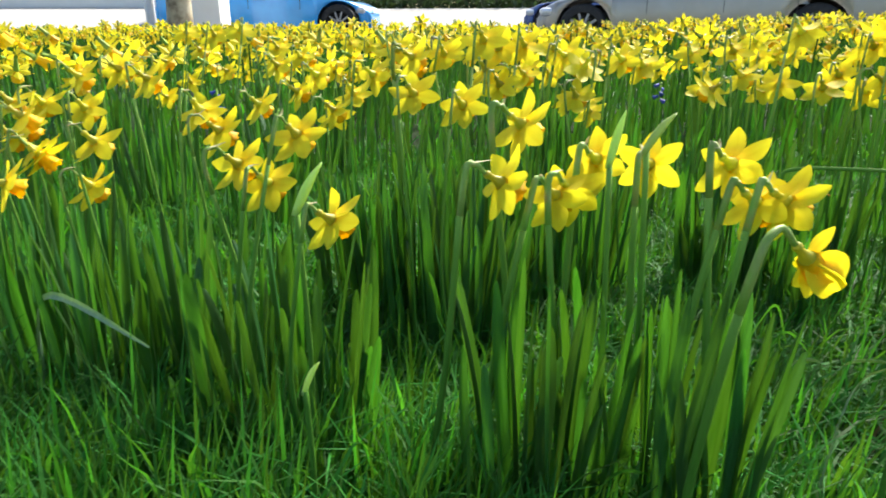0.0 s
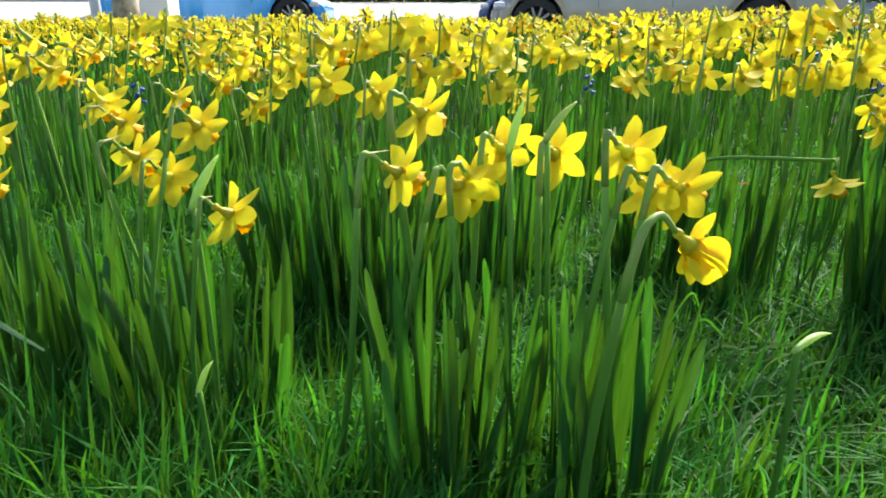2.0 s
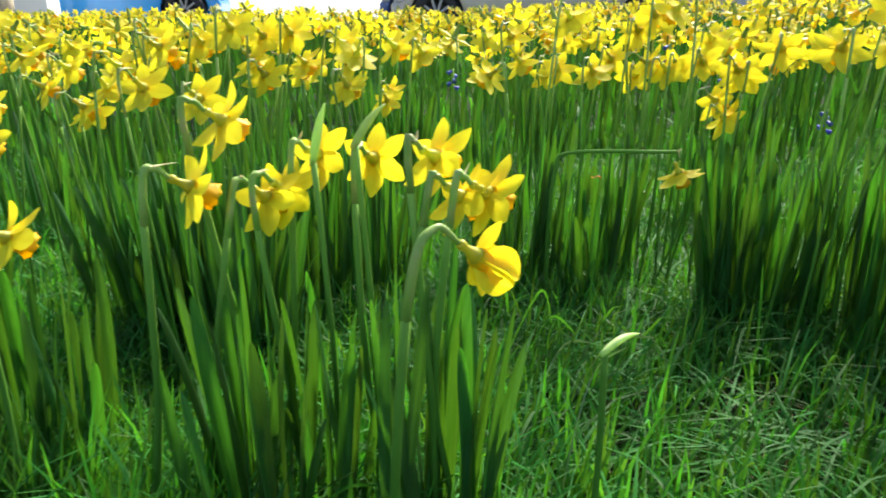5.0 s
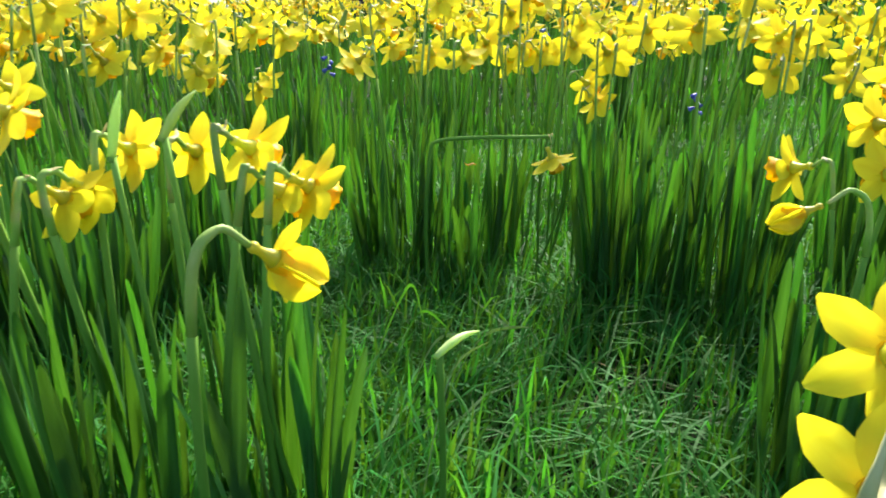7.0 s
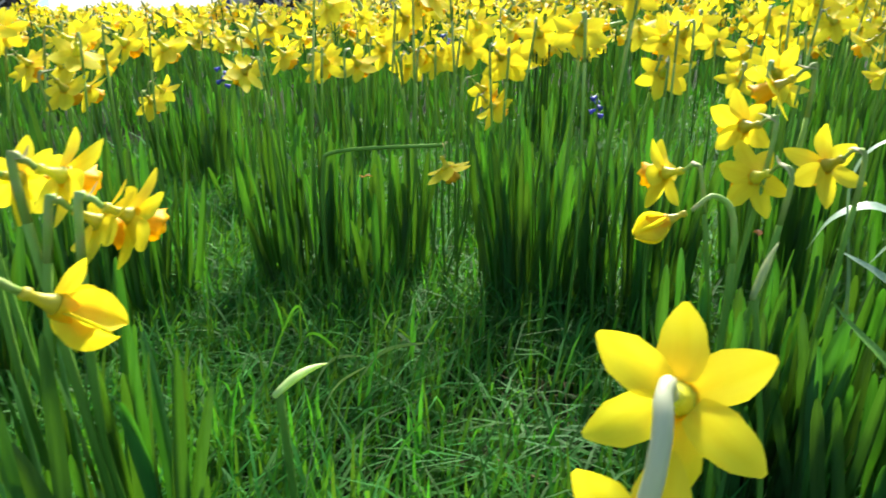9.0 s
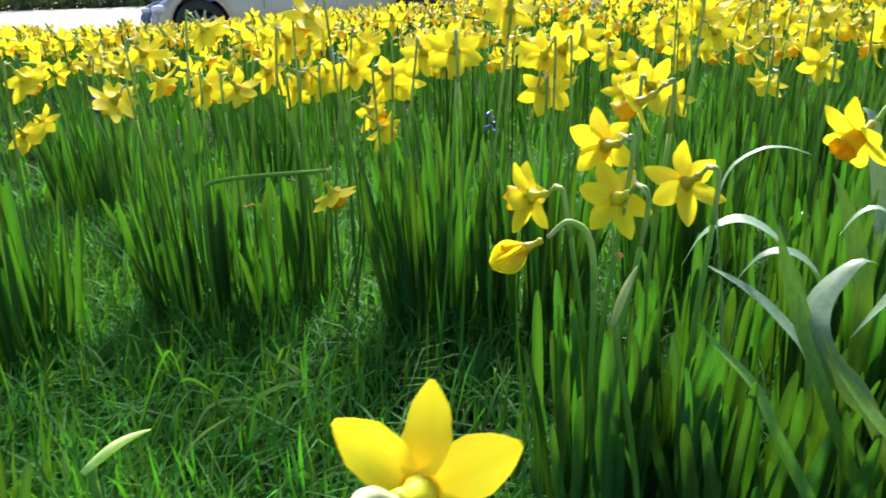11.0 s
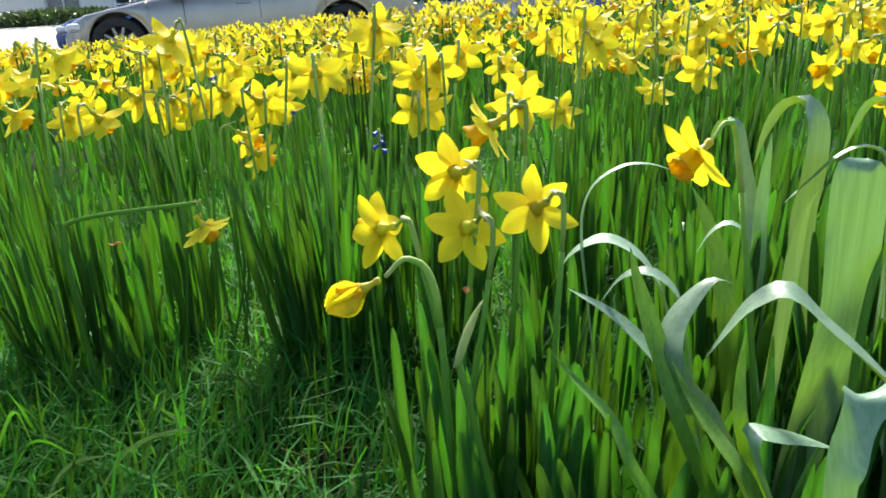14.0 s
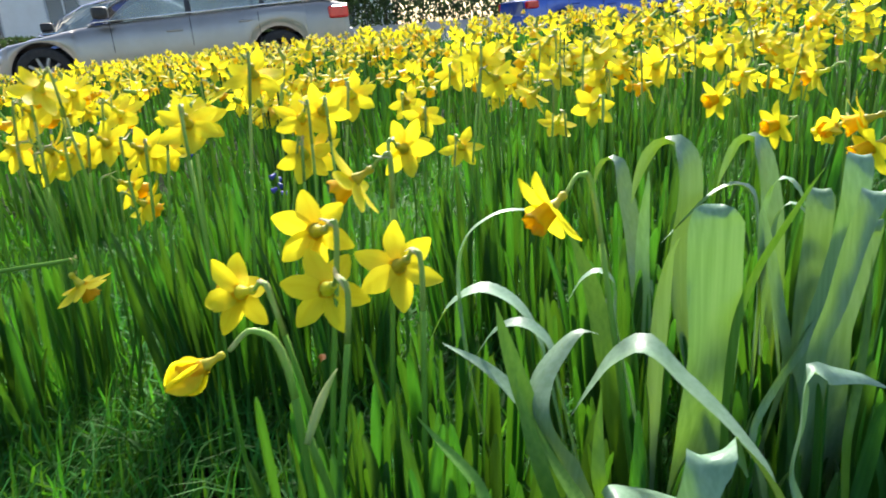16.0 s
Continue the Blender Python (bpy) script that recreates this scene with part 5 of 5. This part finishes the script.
# ---- behind the road ----
def house(m, width, label, bays):
    thing = new("house")
    thing.matrix_basis = m
    tagged(thing, label, "house")
    depth, h, t = 8.0, 5.6, 0.3
    bm = bmesh.new()
    edges = [-width / 2]
    for c in bays:
        edges += [c - 0.55, c + 0.55]
    edges.append(width / 2)
    for a, b in zip(edges[::2], edges[1::2]):
        block(bm, a, b, 0, t, 0, h)
    for c in bays:
        for z0, z1 in ((0, 0.75), (2.25, 3.4), (4.8, h)):
            block(bm, c - 0.55, c + 0.55, 0, t, z0, z1)
    part("front_wall", bm, M_RENDER, thing)
    box_part("rear_wall", (-width / 2, width / 2, depth - t, depth, 0, h), M_RENDER, thing, 0)
    for s in (-1, 1):
        box_part("side_wall", (s * width / 2 - (t if s > 0 else 0), s * width / 2 + (0 if s > 0 else t), t + 0.002, depth - t - 0.002, 0, h), M_RENDER, thing, 0)
    v = [(-width / 2 - 0.3, -0.4, h), (width / 2 + 0.3, -0.4, h), (width / 2 + 0.3, depth / 2, h + 2.6), (-width / 2 - 0.3, depth / 2, h + 2.6), (-width / 2 - 0.3, depth + 0.4, h), (width / 2 + 0.3, depth + 0.4, h)]
    link("roof", mesh_of("roof", v, [(0, 1, 2, 3), (3, 2, 5, 4), (0, 3, 4), (1, 5, 2), (0, 4, 5, 1)], M_ROOF, False), thing)
    for c in bays:
        for z0, z1 in ((0.75, 2.25), (3.4, 4.8)):
            w = new("window")
            w.parent = thing
            w.location = (c, 0.12, z0)
            bm = bmesh.new()
            for dims in ((-0.55, -0.48, 0, 0.07, 0, z1 - z0), (0.48, 0.55, 0, 0.07, 0, z1 - z0), (-0.48, 0.48, 0, 0.07, 0, 0.07), (-0.48, 0.48, 0, 0.07, z1 - z0 - 0.07, z1 - z0), (-0.03, 0.03, 0.01, 0.06, 0.07, z1 - z0 - 0.07)):
                block(bm, *dims)
            part("window_frame", bm, M_POLE, w)
            box_part("pane", (-0.48, 0.48, 0.03, 0.045, 0.07, z1 - z0 - 0.07), M_PANE, w, 0)
            box_part("sill", (-0.62, 0.62, -0.17, 0.0, -0.06, 0.0), M_KERB, w, 0.01)
    return thing


house(pose(-8.5, 24.0, 0, 0, 0, 8), 14, "white rendered house with sash windows", (-5.2, -2.6, 0.0, 2.6, 5.2))
house(pose(9.0, 26.0, 0, 0, 0, -14), 16, "pale rendered house behind a hedge", (-6.0, -3.6, -1.2, 1.2, 3.6, 6.0))


def hedge(m, length, depth, height, count, label, seed, gappy=0.0):
    """A hedge: twigs and many small leaves in an uneven body."""
    r = random.Random(seed)
    thing = new("hedge")
    thing.matrix_basis = m
    tagged(thing, label, "hedge")
    v, f = [], []
    for _ in range(count):
        x, y = r.uniform(-length / 2, length / 2), r.uniform(-depth / 2, depth / 2)
        top = height * (0.86 + 0.22 * noise.noise((x * 0.7, seed, 0)))
        z = top * r.random() ** 0.75
        if gappy and noise.noise((x * 1.6, z * 2.0, seed + 3)) > 0.55 - gappy:
            continue
        sz = r.uniform(0.05, 0.10)
        q = Euler((r.uniform(0, 6), r.uniform(0, 6), r.uniform(0, 6))).to_matrix()
        b = len(v)
        for p in ((-sz, 0, 0), (0, -sz * 0.45, 0.008), (sz, 0, 0), (0, sz * 0.45, 0.008)):
            v.append(q @ Vector(p) + Vector((x, y, z)))
        f.append((b, b + 1, b + 2, b + 3))
    link("foliage", mesh_of("foliage", v, f, M_HEDGE, False), thing)
    tv, tf = [], []
    for _ in range(int(length * 5)):
        x, y = r.uniform(-length / 2, length / 2), r.uniform(-depth / 3, depth / 3)
        pts = [Vector((x, y, 0)), Vector((x + r.gauss(0, 0.1), y + r.gauss(0, 0.05), height * 0.5)), Vector((x + r.gauss(0, 0.25), y + r.gauss(0, 0.1), height * r.uniform(0.8, 1.0)))]
        a, b = tube(smooth_path(pts, 3), [0.018, 0.016, 0.014, 0.012, 0.010, 0.008, 0.005], 5)
        o = len(tv)
        tv += a
        tf += [tuple(i + o for i in q) for q in b]
    link("twig_frame", mesh_of("twig_frame", tv, tf, M_TWIG), thing)
    return thing


hedge(ROAD @ pose(-4.9, 9.4, 0.58), 14.5, 0.9, 0.50, 9000, "clipped low brown-green hedge in front of a house", 3)
hedge(ROAD @ pose(7.4, 9.6, 0.62), 9.4, 1.6, 2.6, 20000, "tall dark green shrubby hedge with gaps", 4, 0.05)
hedge(ROAD @ pose(21.2, 9.6, 0.62), 18, 1.6, 2.4, 24000, "tall dark green shrubby hedge with gaps", 5, 0.05)


def street_tree(x, y, rad, height, label, seed):
    r = random.Random(seed)
    thing = new("tree")
    thing.location = (x, y, -0.06)
    tagged(thing, label, "tree")
    pts = [Vector((0, 0, 0)), Vector((0.03, 0, height * 0.15)), Vector((0.06, 0.02, height * 0.5)), Vector((0.02, 0.05, height))]
    path = smooth_path(pts, 6)
    radii = [rad * (1.25 if i == 0 else 1.08 if i == 1 else 1 - 0.6 * i / len(path)) for i in range(len(path))]
    v, f = tube(path, radii, 18)
    link("trunk", mesh_of("trunk", v, f, M_BARK), thing)
    for i in range(9):
        a = i * 2.4
        s = path[9 + i]
        d = Vector((math.cos(a), math.sin(a), 0.75))
        p = smooth_path([s, s + d * 0.7, s + d * 1.6 + UP * 0.4], 4)
        v, f = tube(p, [rad * 0.32 * (1 - 0.09 * k) for k in range(len(p))], 8)
        link("limb", mesh_of("limb", v, f, M_BARK), thing)
    v, f = [], []
    for _ in range(1600):
        q = Euler((r.uniform(0, 6), r.uniform(0, 6), r.uniform(0, 6))).to_matrix()
        a, d = r.uniform(0, 6.28), r.uniform(0.4, 2.6)
        c = Vector((math.cos(a) * d, math.sin(a) * d, height * 0.62 + r.uniform(0, height * 0.5)))
        b = len(v)
        for p in ((-0.04, 0, 0), (0, -0.02, 0.005), (0.04, 0, 0), (0, 0.02, 0.005)):
            v.append(q @ Vector(p) + c)
        f.append((b, b + 1, b + 2, b + 3))
    link("crown", mesh_of("crown", v, f, M_HEDGE, False), thing)


street_tree(-3.60, 9.9, 0.19, 5.5, "pale patchy-barked street tree beside the road", 1)


def street_pole(x, y):
    thing = new("street_pole")
    thing.location = (x, y, -0.05)
    tagged(thing, "slim pale grey street pole at the pavement", "pole")
    for nm, rad, z0, z1 in (("base", 0.075, 0, 0.7), ("shaft", 0.045, 0.7, 4.2), ("cap", 0.05, 4.2, 4.24)):
        v, f = tube([Vector((0, 0, z0)), Vector((0, 0, z0 + 0.01)), Vector((0, 0, z1 - 0.01)), Vector((0, 0, z1))], [rad * 0.95, rad, rad, rad * 0.95], 16)
        link(nm, mesh_of(nm, v, f, M_POLE), thing)


street_pole(-4.42, 11.0)


def garden_wall():
    bm = bmesh.new()
    block(bm, -4.6, 4.6, 0, 4.6, -0.25, 0.0, 0.01)
    court = part("forecourt", bm, M_PAVING, None)
    court.matrix_basis = pose(-9.3, 10.7, -0.12, 7.5, 0, 0)
    tagged(court, "pale sunlit paved forecourt sloping up from the road", "forecourt", kind="structure")
    bm = bmesh.new()
    block(bm, -14.0, -4.9, 15.35, 15.6, 0.1, 0.72, 0.01)
    wall = part("garden_wall", bm, M_RENDER, None)
    tagged(wall, "low white rendered garden wall", "wall")
    box_part("coping", (-14.0, -4.9, 15.31, 15.64, 0.72, 0.78), M_KERB, wall, 0.01)
    thing = new("gate_pillar")
    thing.location = (-3.62, 11.2, -0.17)
    tagged(thing, "square white rendered gate pillar beside a tree", "pillar")
    box_part("shaft", (-0.27, 0.27, -0.27, 0.27, 0, 1.9), M_RENDER, thing, 0.015)
    box_part("cap", (-0.33, 0.33, -0.33, 0.33, 1.9, 2.02), M_KERB, thing, 0.02)


garden_wall()
